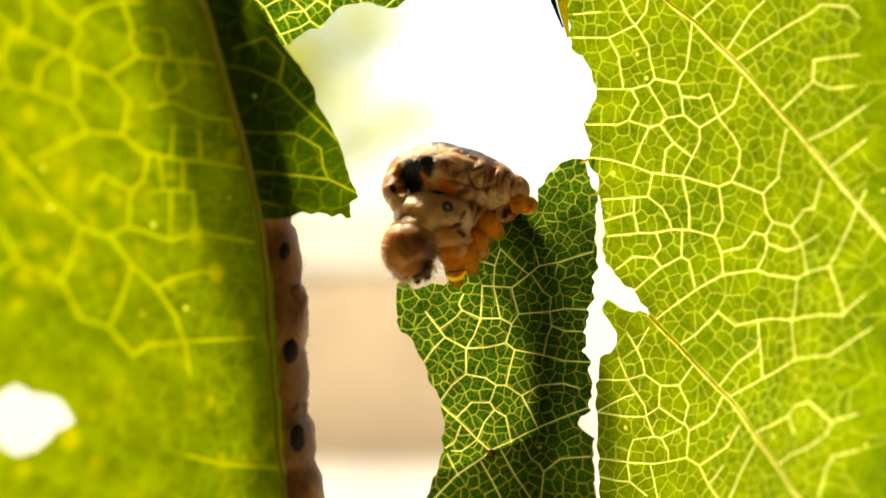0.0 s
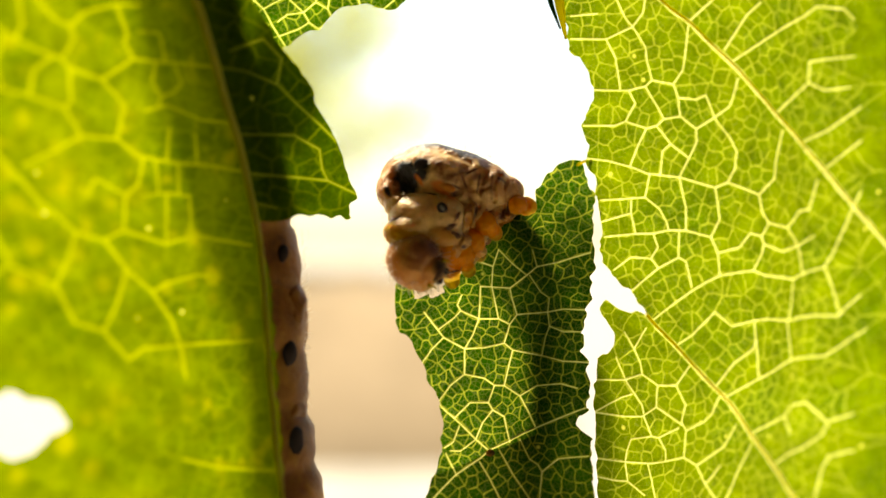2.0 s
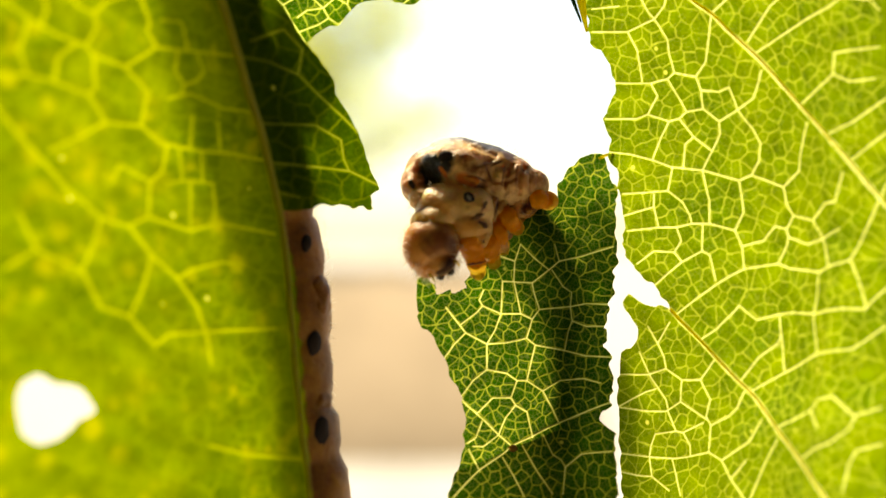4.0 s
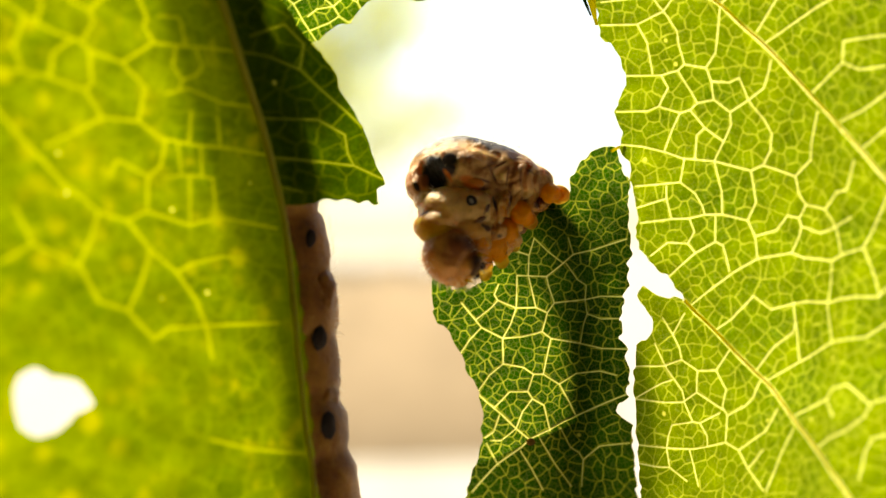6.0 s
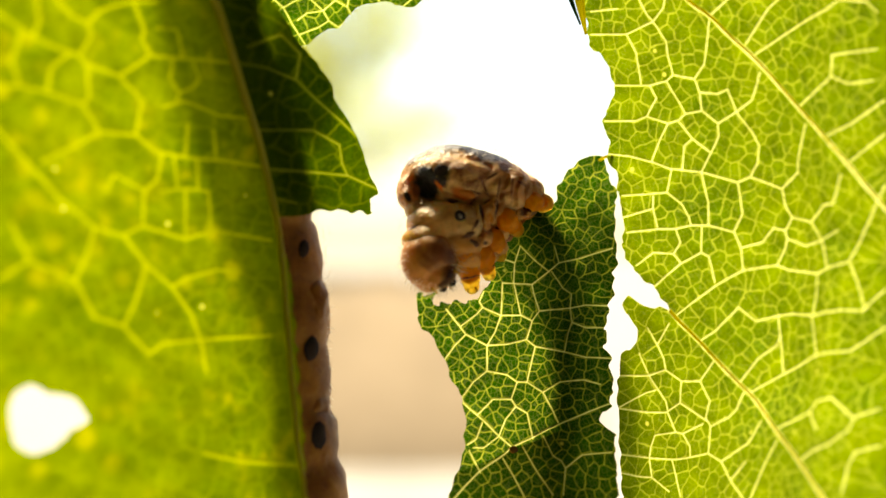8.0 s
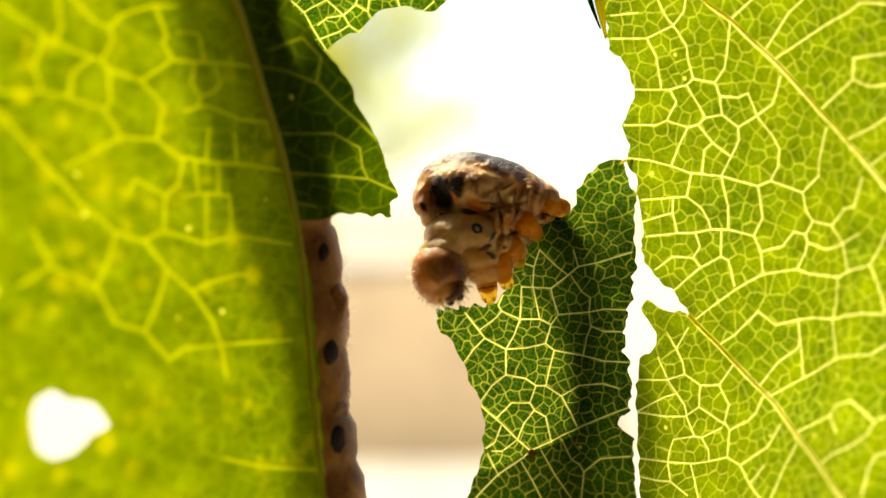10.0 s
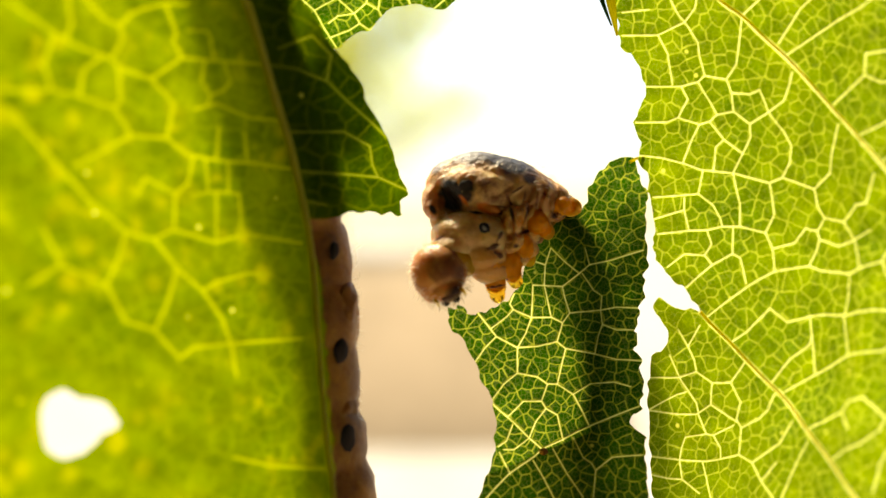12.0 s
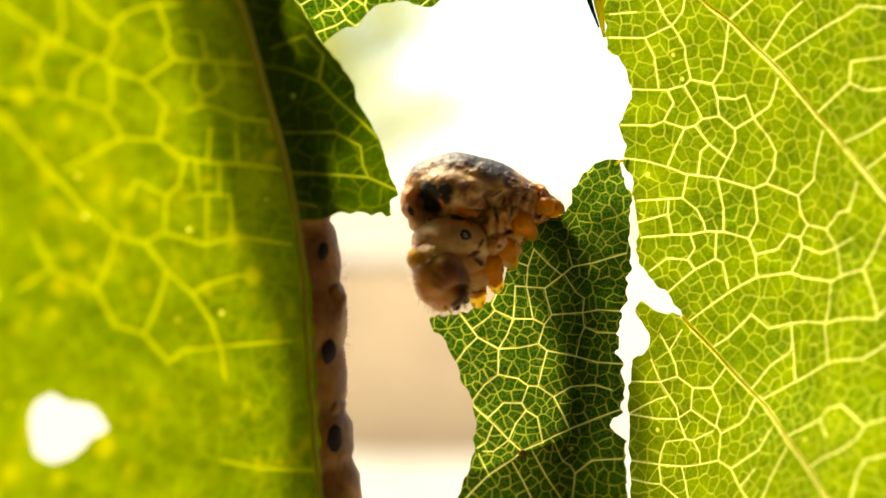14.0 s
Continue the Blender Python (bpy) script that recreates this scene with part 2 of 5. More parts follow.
M_yellow = soft_skin("yellow_fold", ((0.3, (0.58, 0.32, 0.03)), (0.7, (0.80, 0.52, 0.07))), 700, 0.45, 0.6, 0.3, (0.0014, 0.0009, 0.0002))
glassy(M_yellow, 0.55)
M_grey = plain("grey_slit", ((0.3, (0.10, 0.09, 0.08)), (0.7, (0.22, 0.20, 0.18))), 2000, 0.6, 0, 0.2, 0.0001)
M_leg = soft_skin("orange_leg_skin", ((0.34, (0.32, 0.08, 0.005)), (0.44, (0.70, 0.25, 0.012)), (0.64, (0.94, 0.43, 0.03))), 560, 0.33, 0.3, 0.5, (0.0016, 0.0008, 0.0002))
lets_light(M_leg, (1.0, 0.52, 0.04), 0.55)
M_foot = soft_skin("amber_foot_skin", ((0.3, (0.80, 0.38, 0.02)), (0.7, (0.95, 0.55, 0.05))), 700, 0.3, 0.3, 0.2, (0.0016, 0.0009, 0.0002))
glassy(M_foot, 0.75)
M_dark = soft_skin("black_marking", ((0.3, (0.008, 0.006, 0.005)), (0.7, (0.035, 0.018, 0.012))), 900, 0.75, 0.0, 0.4)
M_brown = soft_skin("dark_brown_marking", ((0.3, (0.05, 0.022, 0.010)), (0.7, (0.20, 0.09, 0.04))), 800, 0.5, 0.1, 0.5)
M_orange = soft_skin("orange_marking", ((0.3, (0.50, 0.13, 0.015)), (0.7, (0.72, 0.24, 0.03))), 800, 0.5, 0.3, 0.4)
M_ground = plain("pale_paving", ((0.3, (0.37, 0.35, 0.32)), (0.7, (0.49, 0.47, 0.43))), 3, 0.9, 0, 0.2, 0.01)
M_wall = plain("tan_sand", ((0.3, (0.27, 0.192, 0.110)), (0.7, (0.37, 0.272, 0.165))), 6, 0.9, 0, 0.3, 0.01)
M_foliage = leaf_tissue("far_foliage", (0.46, 0.50, 0.04), (0.66, 0.68, 0.08), (0.5, 0.5, 0.1), 40, 0.92)
M_blocker = plain("blocker_timber", ((0.3, (0.035, 0.022, 0.014)), (0.7, (0.075, 0.05, 0.032))), 12, 0.8, 0, 0.4, 0.004)
M_hair = plain("pale_hair", ((0.3, (0.6, 0.48, 0.34)), (0.7, (0.75, 0.62, 0.46))), 900, 0.5, 0, 0.0)
lets_light(M_hair, (0.98, 0.92, 0.78), 0.85)


# ---------------------------------------------------------------- mesh helpers
def part(name, data, mat, parent=None, label="", smooth=True):
    """Links a bmesh, or vertices and faces, as one mesh object."""
    me = bpy.data.meshes.new(name)
    if isinstance(data, bmesh.types.BMesh):
        data.to_mesh(me)
        data.free()
    else:
        me.from_pydata(*[list(x) for x in (data[0], [], data[1])])
    me.materials.append(mat)
    if smooth:
        me.polygons.foreach_set("use_smooth", np.ones(len(me.polygons), bool))
    ob = new(name, me)
    if parent:
        ob.parent = parent
    if label:
        tagged(ob, label)
    return ob


def thing(name, place, label, category, group="", kind=""):
    ob = new(name)
    ob.empty_display_size = 0.005
    ob.location = place
    return tagged(ob, label, category, group, kind)


def curve_through(points, step):
    """A smooth line through control points, sampled every step."""
    p = np.array(points, float)
    e = np.vstack([2 * p[0] - p[1], p, 2 * p[-1] - p[-2]])
    out = []
    for i in range(1, len(e) - 2):
        a, b, c, d = e[i - 1:i + 3]
        k = max(1, int(np.linalg.norm((c - b)[:3]) / step))
        for t in np.arange(k) / k:
            out.append(0.5 * (2 * b + (c - a) * t + (2 * a - 5 * b + 4 * c - d) * t * t + (3 * b - a - 3 * c + d) * t ** 3))
    return np.array(out + [p[-1]])


def tube(points, radii, sides=10, cap=True):
    """Vertices and faces of a round tube along points, in the units of the points."""
    p = np.array(points, float)
    r = np.broadcast_to(radii, len(p))
    verts, faces = [], []
    up = Vector((0, 1, 0))
    for i in range(len(p)):
        t = Vector(p[min(i + 1, len(p) - 1)] - p[max(i - 1, 0)]).normalized()
        side = t.cross(up)
        side = side.normalized() if side.length > 1e-6 else Vector((1, 0, 0))
        up = side.cross(t).normalized()
        for k in range(sides):
            a = 2 * math.pi * k / sides
            verts.append(tuple(Vector(p[i]) + (side * math.cos(a) + up * math.sin(a)) * r[i]))
    for i in range(len(p) - 1):
        for k in range(sides):
            a, b = i * sides + k, i * sides + (k + 1) % sides
            faces.append((a, b, b + sides, a + sides))
    if cap:
        faces.append(tuple(range(sides))[::-1])
        faces.append(tuple(range((len(p) - 1) * sides, len(p) * sides)))
    return verts, faces


def blob(bm, centre, radii, turn=(0, 0, 0), level=4, rough=0.0, grain=1.0, seed=0):
    """A rounded lump in millimetres, uneven by rough, added to bm."""
    m = Matrix.LocRotScale(Vector(centre), Euler([radians(a) for a in turn]), Vector(radii))
    made = bmesh.ops.create_icosphere(bm, subdivisions=level, radius=1.0)["verts"]
    for v in made:
        q = m @ v.co
        if rough:
            q += (q - Vector(centre)).normalized() * rough * noise.fractal(q * grain + Vector((seed * 7.3, 0, 0)), 1.0, 2.0, 4)
        v.co = q
    return made


def shrink(bm):
    for v in bm.verts:
        v.co *= MM
    return bm


def melt(ob, voxel, smooth=4):
    """Welds overlapping lumps into one skin."""
    r = ob.modifiers.new("weld", "REMESH")
    r.mode, r.voxel_size, r.use_smooth_shade = "VOXEL", voxel * MM, True
    s = ob.modifiers.new("ease", "SMOOTH")
    s.factor, s.iterations = 0.5, smooth
    return ob


# ---------------------------------------------------------------- leaves
def inside(poly, x, z):
    """Which points lie inside a closed outline."""
    hit = np.zeros(x.shape, bool)
    n = len(poly)
    for i in range(n):
        (x1, z1), (x2, z2) = poly[i], poly[(i + 1) % n]
        if z1 == z2:
            continue
        band = (z1 > z) != (z2 > z)
        hit ^= band & (x < (x2 - x1) * (z - z1) / (z2 - z1) + x1)
    return hit


def closed_outline(points, step=0.3, jag=0.05, seed=0):
    p = curve_through(list(points) + [points[0]], step)[:-1]
    rng = np.random.default_rng(seed)
    return p + rng.normal(0, jag, p.shape)


def seeds_round(lines, box, spacing, rng):
    """Cell centres, even but irregular, set in pairs astride the given lines."""
    x0, z0, x1, z1 = box
    gx, gz = np.meshgrid(np.arange(x0, x1, spacing), np.arange(z0, z1, spacing * 0.87))
    gx = gx + (np.arange(len(gx)) % 2)[:, None] * spacing / 2
    s = np.stack([gx.ravel(), gz.ravel()], 1) + rng.uniform(-0.46, 0.46, (gx.size, 2)) * spacing
    pairs = []
    keep = np.ones(len(s), bool)
    for a, b in lines:
        v = b - a
        length = np.linalg.norm(v)
        if length < 1e-6:
            continue
        nrm = np.array((-v[1], v[0])) / length
        k = int(length / (spacing * 0.85) + rng.random())
        for t in (np.arange(k) + rng.uniform(0.25, 0.75, k)) / max(k, 1):
            for g in (-1, 1):
                pairs.append(a + v * t + nrm * g * spacing * (0.30 + 0.25 * abs(math.sin(37.0 * (a[0] + a[1] + t)))))
        near = np.where((s[:, 0] > min(a[0], b[0]) - spacing) & (s[:, 0] < max(a[0], b[0]) + spacing)
                        & (s[:, 1] > min(a[1], b[1]) - spacing) & (s[:, 1] < max(a[1], b[1]) + spacing))[0]
        if len(near):
            w = s[near] - a
            t = np.clip(w @ v / length ** 2, 0, 1)[:, None]
            keep[near[np.linalg.norm(w - t * v, axis=1) < spacing * 0.6]] = False
    # no two centres too close together
    taken, out, g = {}, [], spacing * 0.5
    for p in np.vstack([np.array(pairs).reshape(-1, 2), s[keep]]):
        i, j = int(p[0] // g), int(p[1] // g)
        if all(np.hypot(*(p - q)) > g for a in (-1, 0, 1) for b in (-1, 0, 1) for q in taken.get((i + a, j + b), ())):
            taken.setdefault((i, j), []).append(p)
            out.append(p)
    return np.array(out)


def cell_walls(s):
    """The walls between neighbouring cells round the centres s, as pairs of ends."""
    from mathutils import geometry
    co, _, tri, *_ = geometry.delaunay_2d_cdt([Vector(p) for p in s], [], [], 0, 1e-6)
    co = np.array([tuple(c) for c in co])
    tri = np.array([t for t in tri if len(t) == 3])
    a, b, c = co[tri[:, 0]], co[tri[:, 1]], co[tri[:, 2]]
    d = 2 * (a[:, 0] * (b[:, 1] - c[:, 1]) + b[:, 0] * (c[:, 1] - a[:, 1]) + c[:, 0] * (a[:, 1] - b[:, 1]))
    d[np.abs(d) < 1e-9] = 1e-9
    q = [(p ** 2).sum(1) for p in (a, b, c)]
    ux = (q[0] * (b[:, 1] - c[:, 1]) + q[1] * (c[:, 1] - a[:, 1]) + q[2] * (a[:, 1] - b[:, 1])) / d
    uz = (q[0] * (c[:, 0] - b[:, 0]) + q[1] * (a[:, 0] - c[:, 0]) + q[2] * (b[:, 0] - a[:, 0])) / d
    mid = np.stack([ux, uz], 1)
    found, out = {}, []
    for i, t in enumerate(tri):
        for e in ((t[0], t[1]), (t[1], t[2]), (t[2], t[0])):
            k = (min(e), max(e))
            if k in found:
                out.append((mid[found[k]], mid[i]))
            else:
                found[k] = i
    return [(p, q) for p, q in out if np.linalg.norm(p - q) < 8]


def blade(name, outline, holes, depth, veins, parent, mat, origin, pitch=0.1, coarse=1.0, fine=0.42, seed=1, label="", width=1.0, jag=0.05, bites=None, blind=0.4, faint=0.09, strong=0.42, reach=31.0):
    """A leaf blade with its net of veins raised in it. Outline and veins in millimetres, depth a function of place."""
    rng = np.random.default_rng(seed)
    edge = closed_outline(outline, 0.3, jag, seed)
    rims = [edge] + [closed_outline(h, 0.3, jag * 0.7, seed + 5) for h in holes]
    x0, z0 = edge.min(0) - pitch * 2
    x1, z1 = edge.max(0) + pitch * 2
    xs, zs = np.arange(x0, x1, pitch), np.arange(z0, z1, pitch)
    gx, gz = np.meshgrid(xs, zs)
    gx, gz = gx.copy(), gz.copy()
    ok = inside(edge, gx, gz)
    for h in rims[1:]:
        ok &= ~inside(h, gx, gz)
    # the net: ribs and cross veins, then meshes between them, then smaller meshes
    ribs = []
    for v, w in veins:
        c = curve_through(v, 0.35) if w > 0.3 else np.array(v, float)
        ribs += [(a, b, w / 2 * rng.uniform(0.8, 1.05), 1.0) for a, b in zip(c[:-1], c[1:])]
    box = (x0, z0, min(x1, reach), min(z1, 21))
    main = [(a, b) for a, b, *_ in ribs if abs(a[1]) < 24]
    net = cell_walls(seeds_round(main, box, coarse, rng))
    small = cell_walls(seeds_round(main + net, box, fine, rng))
    net = [(a, b, 0.032 * width * rng.uniform(0.5, 1.1), strong * rng.uniform(0.6, 1.25)) for a, b in net]
    # many of the finest veins end blind
    small = [(a, a + (b - a) * min(1.0, rng.uniform(0.5, 1.6)), 0.008 * width, faint * rng.uniform(0.5, 1.3)) for a, b in small if rng.random() > blind]
    wx = gx + 0.07 * np.sin(1.9 * gx + 1.3 * gz + 0.7) + 0.035 * np.sin(4.3 * gz - 2.9 * gx) + 0.020 * np.sin(9.1 * gz + 6.7 * gx)
    wz = gz + 0.07 * np.sin(1.7 * gz - 1.5 * gx + 2.1) + 0.035 * np.sin(4.1 * gx + 3.1 * gz) + 0.020 * np.sin(8.7 * gx - 7.3 * gz)
    field = np.zeros(gx.shape)
    for lines, warped in ((ribs, False), (net, True), (small, True)):
        px_, pz_ = (wx, wz) if warped else (gx, gz)
        for a, b, hw, gain in lines:
            soft = max(pitch * 0.9, hw * 0.6)
            far = hw * 0.7 + soft
            wide = far + 0.2
            i0, i1 = np.searchsorted(xs, (min(a[0], b[0]) - wide, max(a[0], b[0]) + wide))
            j0, j1 = np.searchsorted(zs, (min(a[1], b[1]) - wide, max(a[1], b[1]) + wide))
            if i1 <= i0 or j1 <= j0:
                continue
            px, pz = px_[j0:j1, i0:i1], pz_[j0:j1, i0:i1]
            v = b - a
            t = np.clip(((px - a[0]) * v[0] + (pz - a[1]) * v[1]) / max(v @ v, 1e-9), 0, 1)
            dist = np.hypot(px - a[0] - t * v[0], pz - a[1] - t * v[1])
            f = gain * np.clip((far - dist) / soft, 0, 1) ** 1.3
            np.maximum(field[j0:j1, i0:i1], f, out=field[j0:j1, i0:i1])
    # keep whole cells, and draw the outermost ones onto the outline
    cell = ok[:-1, :-1] | ok[1:, :-1] | ok[:-1, 1:] | ok[1:, 1:]
    used = np.zeros(ok.shape, bool)
    for dj in (0, 1):
        for di in (0, 1):
            used[dj:used.shape[0] - 1 + dj, di:used.shape[1] - 1 + di] |= cell
    rim_pts = np.vstack([curve_through(list(r) + [r[0]], 0.05) for r in rims])
    stray = np.argwhere(used & ~ok)
    for j, i in stray:
        q = rim_pts[np.argmin((rim_pts[:, 0] - gx[j, i]) ** 2 + (rim_pts[:, 1] - gz[j, i]) ** 2)]
        gx[j, i], gz[j, i] = q
        field[j, i] = max(field[j, i], 0.35)
    number = np.cumsum(used.ravel()).reshape(used.shape) - 1
    j, i = np.nonzero(cell)
    faces = np.stack([number[j, i], number[j, i + 1], number[j + 1, i + 1], number[j + 1, i]], 1)
    x, z, f = gx[used], gz[used], field[used]
    puff = 0.10 * np.sin(x * 1.7 + 0.6 * np.sin(z * 1.1)) * np.sin(z * 1.9 + 0.8 * np.sin(x * 0.9 + 1))
    d = depth(x, z) + puff - 0.05 * f
    verts = np.stack([x, d, z], 1) * MM - np.array(origin) * MM
    if bites is None:
        return sheet(name, verts, faces, f, mat, parent, label)
    line, centres = bites
    cx, cz = x[faces].mean(1), z[faces].mean(1)
    gone = (cx < line[-1][0]) & (cz > np.interp(cx, [p[0] for p in line], [p[1] for p in line]) + 0.06 * np.sin(cx * 9))
    wob = 0.12 * np.sin(cx * 7 + 2 * np.sin(cz * 5))
    near = np.argmin([(cx + wob - a) ** 2 + (cz + wob - b) ** 2 for a, b in centres], 0)
    whole = sheet(name, verts, faces[~gone], f, mat, parent, label)
    return whole, [sheet("leaf_scrap", verts, faces[gone & (near == k)], f, mat, parent, "small green scrap at the bitten edge") for k in range(len(centres))]


def sheet(name, verts, faces, vein, mat, parent, label):
    """A mesh of the given faces that carries how much vein each place has."""
    keep, flat = np.unique(faces, return_inverse=True)
    me = bpy.data.meshes.new(name)
    me.vertices.add(len(keep))
    me.vertices.foreach_set("co", verts[keep].ravel())
    me.loops.add(faces.size)
    me.loops.foreach_set("vertex_index", flat.ravel())
    me.polygons.add(len(faces))
    me.polygons.foreach_set("loop_start", np.arange(0, faces.size, 4))
    me.update(calc_edges=True)
    me.validate()
    me.polygons.foreach_set("use_smooth", np.ones(len(me.polygons), bool))
    me.attributes.new("vein", "FLOAT", "POINT").data.foreach_set("value", vein[keep].astype(np.float32))
    me.materials.append(mat)
    ob = new(name, me)
    ob.parent = parent
    if label:
        tagged(ob, label)
    return ob


def ribs_of(veins, depth, origin, parent, mat, names, lift=-0.12, swell=0.7):
    """Raised ribs as tapered rods lying on the blade."""
    for (v, w), name in zip(veins, names):
        if not name:
            continue
        c = curve_through(v, 0.6)
        p = np.stack([c[:, 0], depth(c[:, 0], c[:, 1]) + lift * w / 0.2, c[:, 1]], 1) - np.array(origin)
        part(name, tube(p * MM, np.linspace(1, 0.5, len(p)) * w * swell * MM, 8), mat, parent)


def ease(u):
    u = np.clip(u, 0, 1)
    return u * u * (3 - 2 * u)


def flat_depth(x, z):
    """A nearly flat blade that leans away, with a swelling between two of its side ribs."""
    beyond = np.maximum((x - 16.3) * 0.69 + (z - 16.3) * 0.72, 0)
    lean = np.clip((x - 13) / 16, 0, 1)
    swell = ease((z + 14.0) / 5) * ease((x - 19) / 6)
    return -0.885 + 0.3294 * x - 0.00095 * x * x + 0.05 * np.maximum(z - 5, 0) - 0.15 * beyond - 0.18 * lean * np.minimum(z, 0) - 1.8 * swell + 0.034 * np.clip(x - 14, 0, 14) ** 2


def right_depth(x, z):
    """The lower torn side leans a little forward."""
    return flat_depth(x, z) + 0.2 * np.minimum(z + 2, 0) * (1 - ease((x - 14) / 7))


def lobe_depth(x, z):
    """The torn lobe hangs a little forward, curls at its torn side and has a sharp fold along its lowest rib."""
    fold = np.minimum(z + 12.6 - 0.34 * (x - 4.7), 0)
    return flat_depth(x, z) + 0.16 * np.minimum(z - 4, 0) + 0.9 + 0.55 * fold - 0.10 * ease((3 - z) / 7) * np.maximum(x - 6, 0) ** 2


def left_depth(x, z):
    return 1.637 + 1.126 * x + 0.00513 * x * x - 0.12 * np.maximum(4 - z, 0) * ease((x + 22) / 10)


def top_depth(x, z):
    return -1.0 + 0.05 * (x + 6)


TORN_LOBE = ((11.02, 5.46), (10.31, 5.66), (9.50, 5.36), (8.89, 4.85), (8.49, 4.25), (7.88, 3.74), (7.67, 2.93), (7.25, 2.25), (6.40, 1.90), (5.60, 1.30), (4.95, 0.45), (4.25, 0.00),
             (3.60, -0.95), (2.30, -2.10), (1.20, -2.40), (0.20, -2.45), (-0.95, -2.30), (-1.00, -3.19), (-1.09, -4.28), (-1.09, -4.57), (-0.79, -5.16), (0.00, -5.85), (0.30, -6.64),
             (0.79, -7.51), (0.79, -8.20), (1.38, -9.07), (1.67, -10.13), (1.87, -11.00), (1.67, -11.96), (1.76, -12.34), (1.27, -13.58), (0.77, -14.91), (0.38, -16.53), (2.11, -20.78),
             (4.62, -23.28), (7.95, -24.80), (10.13, -23.01), (10.35, -19.56), (10.69, -14.74), (10.71, -13.51), (10.80, -11.47), (10.32, -11.28), (10.01, -10.88), (10.11, -10.40),
             (10.64, -10.07), (10.84, -8.34), (10.54, -6.09), (10.74, -4.17), (11.36, -1.08), (11.69, 2.62), (11.52, 3.74), (11.22, 4.75))
RIGHT_BLADE = ((8.10, 18.10), (9.60, 14.90), (9.90, 13.20), (10.10, 12.60), (10.90, 11.90), (11.40, 10.60), (11.60, 10.00), (11.40, 9.10), (10.80, 7.60), (11.20, 6.50), (11.00, 5.40),
               (11.60, 4.70), (11.80, 4.20), (11.70, 3.50), (12.10, 1.50), (12.10, -0.50), (12.60, -1.50), (13.29, -2.30), (14.18, -2.89), (14.56, -3.59), (15.25, -4.39), (14.44, -4.09),
               (13.64, -4.08), (12.36, -3.39), (12.05, -3.69), (12.13, -4.38), (12.89, -5.65), (12.87, -6.24), (12.36, -6.72), (11.76, -7.02), (11.62, -8.37), (11.42, -8.66),
               (11.46, -10.77), (11.48, -13.33), (11.52, -15.49), (11.63, -21.46), (12.56, -25.40), (19.96, -31.71), (31.46, -34.69), (39.73, -28.35), (43.90, -18.43), (43.85, -6.73),
               (41.88, 3.75), (38.05, 13.86), (31.06, 22.39), (21.30, 26.38), (13.40, 24.91), (9.30, 21.40))
TOP_BLADE = ((-12.6, 16.0), (-10.5, 13.2), (-9.2, 12.3), (-7.9, 12.1), (-7.1, 12.7), (-6.7, 13.1), (-5.7, 13.3), (-5.3, 13.8), (-5.0, 14.2), (-4.3, 14.6),
             (-2.9, 14.9), (-2.0, 14.6), (-1.2, 14.6), (-0.7, 14.9), (-0.2, 15.5), (0.9, 17.4), (0.6, 20.5), (-2.2, 23.3), (-7.8, 24.3), (-12.3, 22.2), (-13.3, 18.8))
LEFT_FLAP = ((-12.60, 15.60), (-11.90, 18.60), (-9.90, 18.00), (-9.10, 14.20), (-8.30, 12.90), (-7.40, 11.40), (-6.40, 10.20), (-5.90, 9.30), (-5.70, 8.50), (-5.20, 7.70), (-4.50, 6.40),
             (-3.90, 4.60), (-3.30, 3.00), (-3.79, 2.70), (-3.69, 1.79), (-4.29, 1.99), (-4.79, 1.79), (-5.48, 1.99), (-6.08, 1.79), (-6.38, 1.99), (-7.28, 1.59), (-8.57, 1.49),
             (-8.82, 1.79), (-9.09, 3.20), (-9.60, 5.70), (-10.30, 8.20), (-11.00, 10.90), (-11.80, 13.60))
LEFT_BLADE = ((-11.90, 18.60), (-12.60, 15.60), (-11.80, 13.60), (-11.00, 10.90), (-10.30, 8.20), (-9.60, 5.70), (-9.09, 3.20), (-8.56, 0.40), (-8.04, -1.49), (-7.82, -3.46),
              (-7.59, -6.70), (-7.35, -10.10), (-7.12, -13.94), (-6.79, -17.08), (-9.24, -22.53), (-13.89, -23.54), (-19.59, -22.18), (-24.70, -18.60), (-30.30, -13.50), (-32.80, -6.50),
              (-33.80, 1.00), (-32.80, 8.60), (-30.30, 14.90), (-26.00, 19.40), (-20.90, 22.40), (-15.60, 23.40), (-12.60, 21.60))
LEFT_HOLE = ((-20.27, -8.59), (-20.17, -7.59), (-19.45, -6.98), (-18.72, -7.37), (-17.79, -7.75), (-17.26, -8.33), (-17.04, -8.92), (-17.77, -9.43), (-18.39, -10.14), (-19.33, -10.36),
             (-19.96, -9.88))

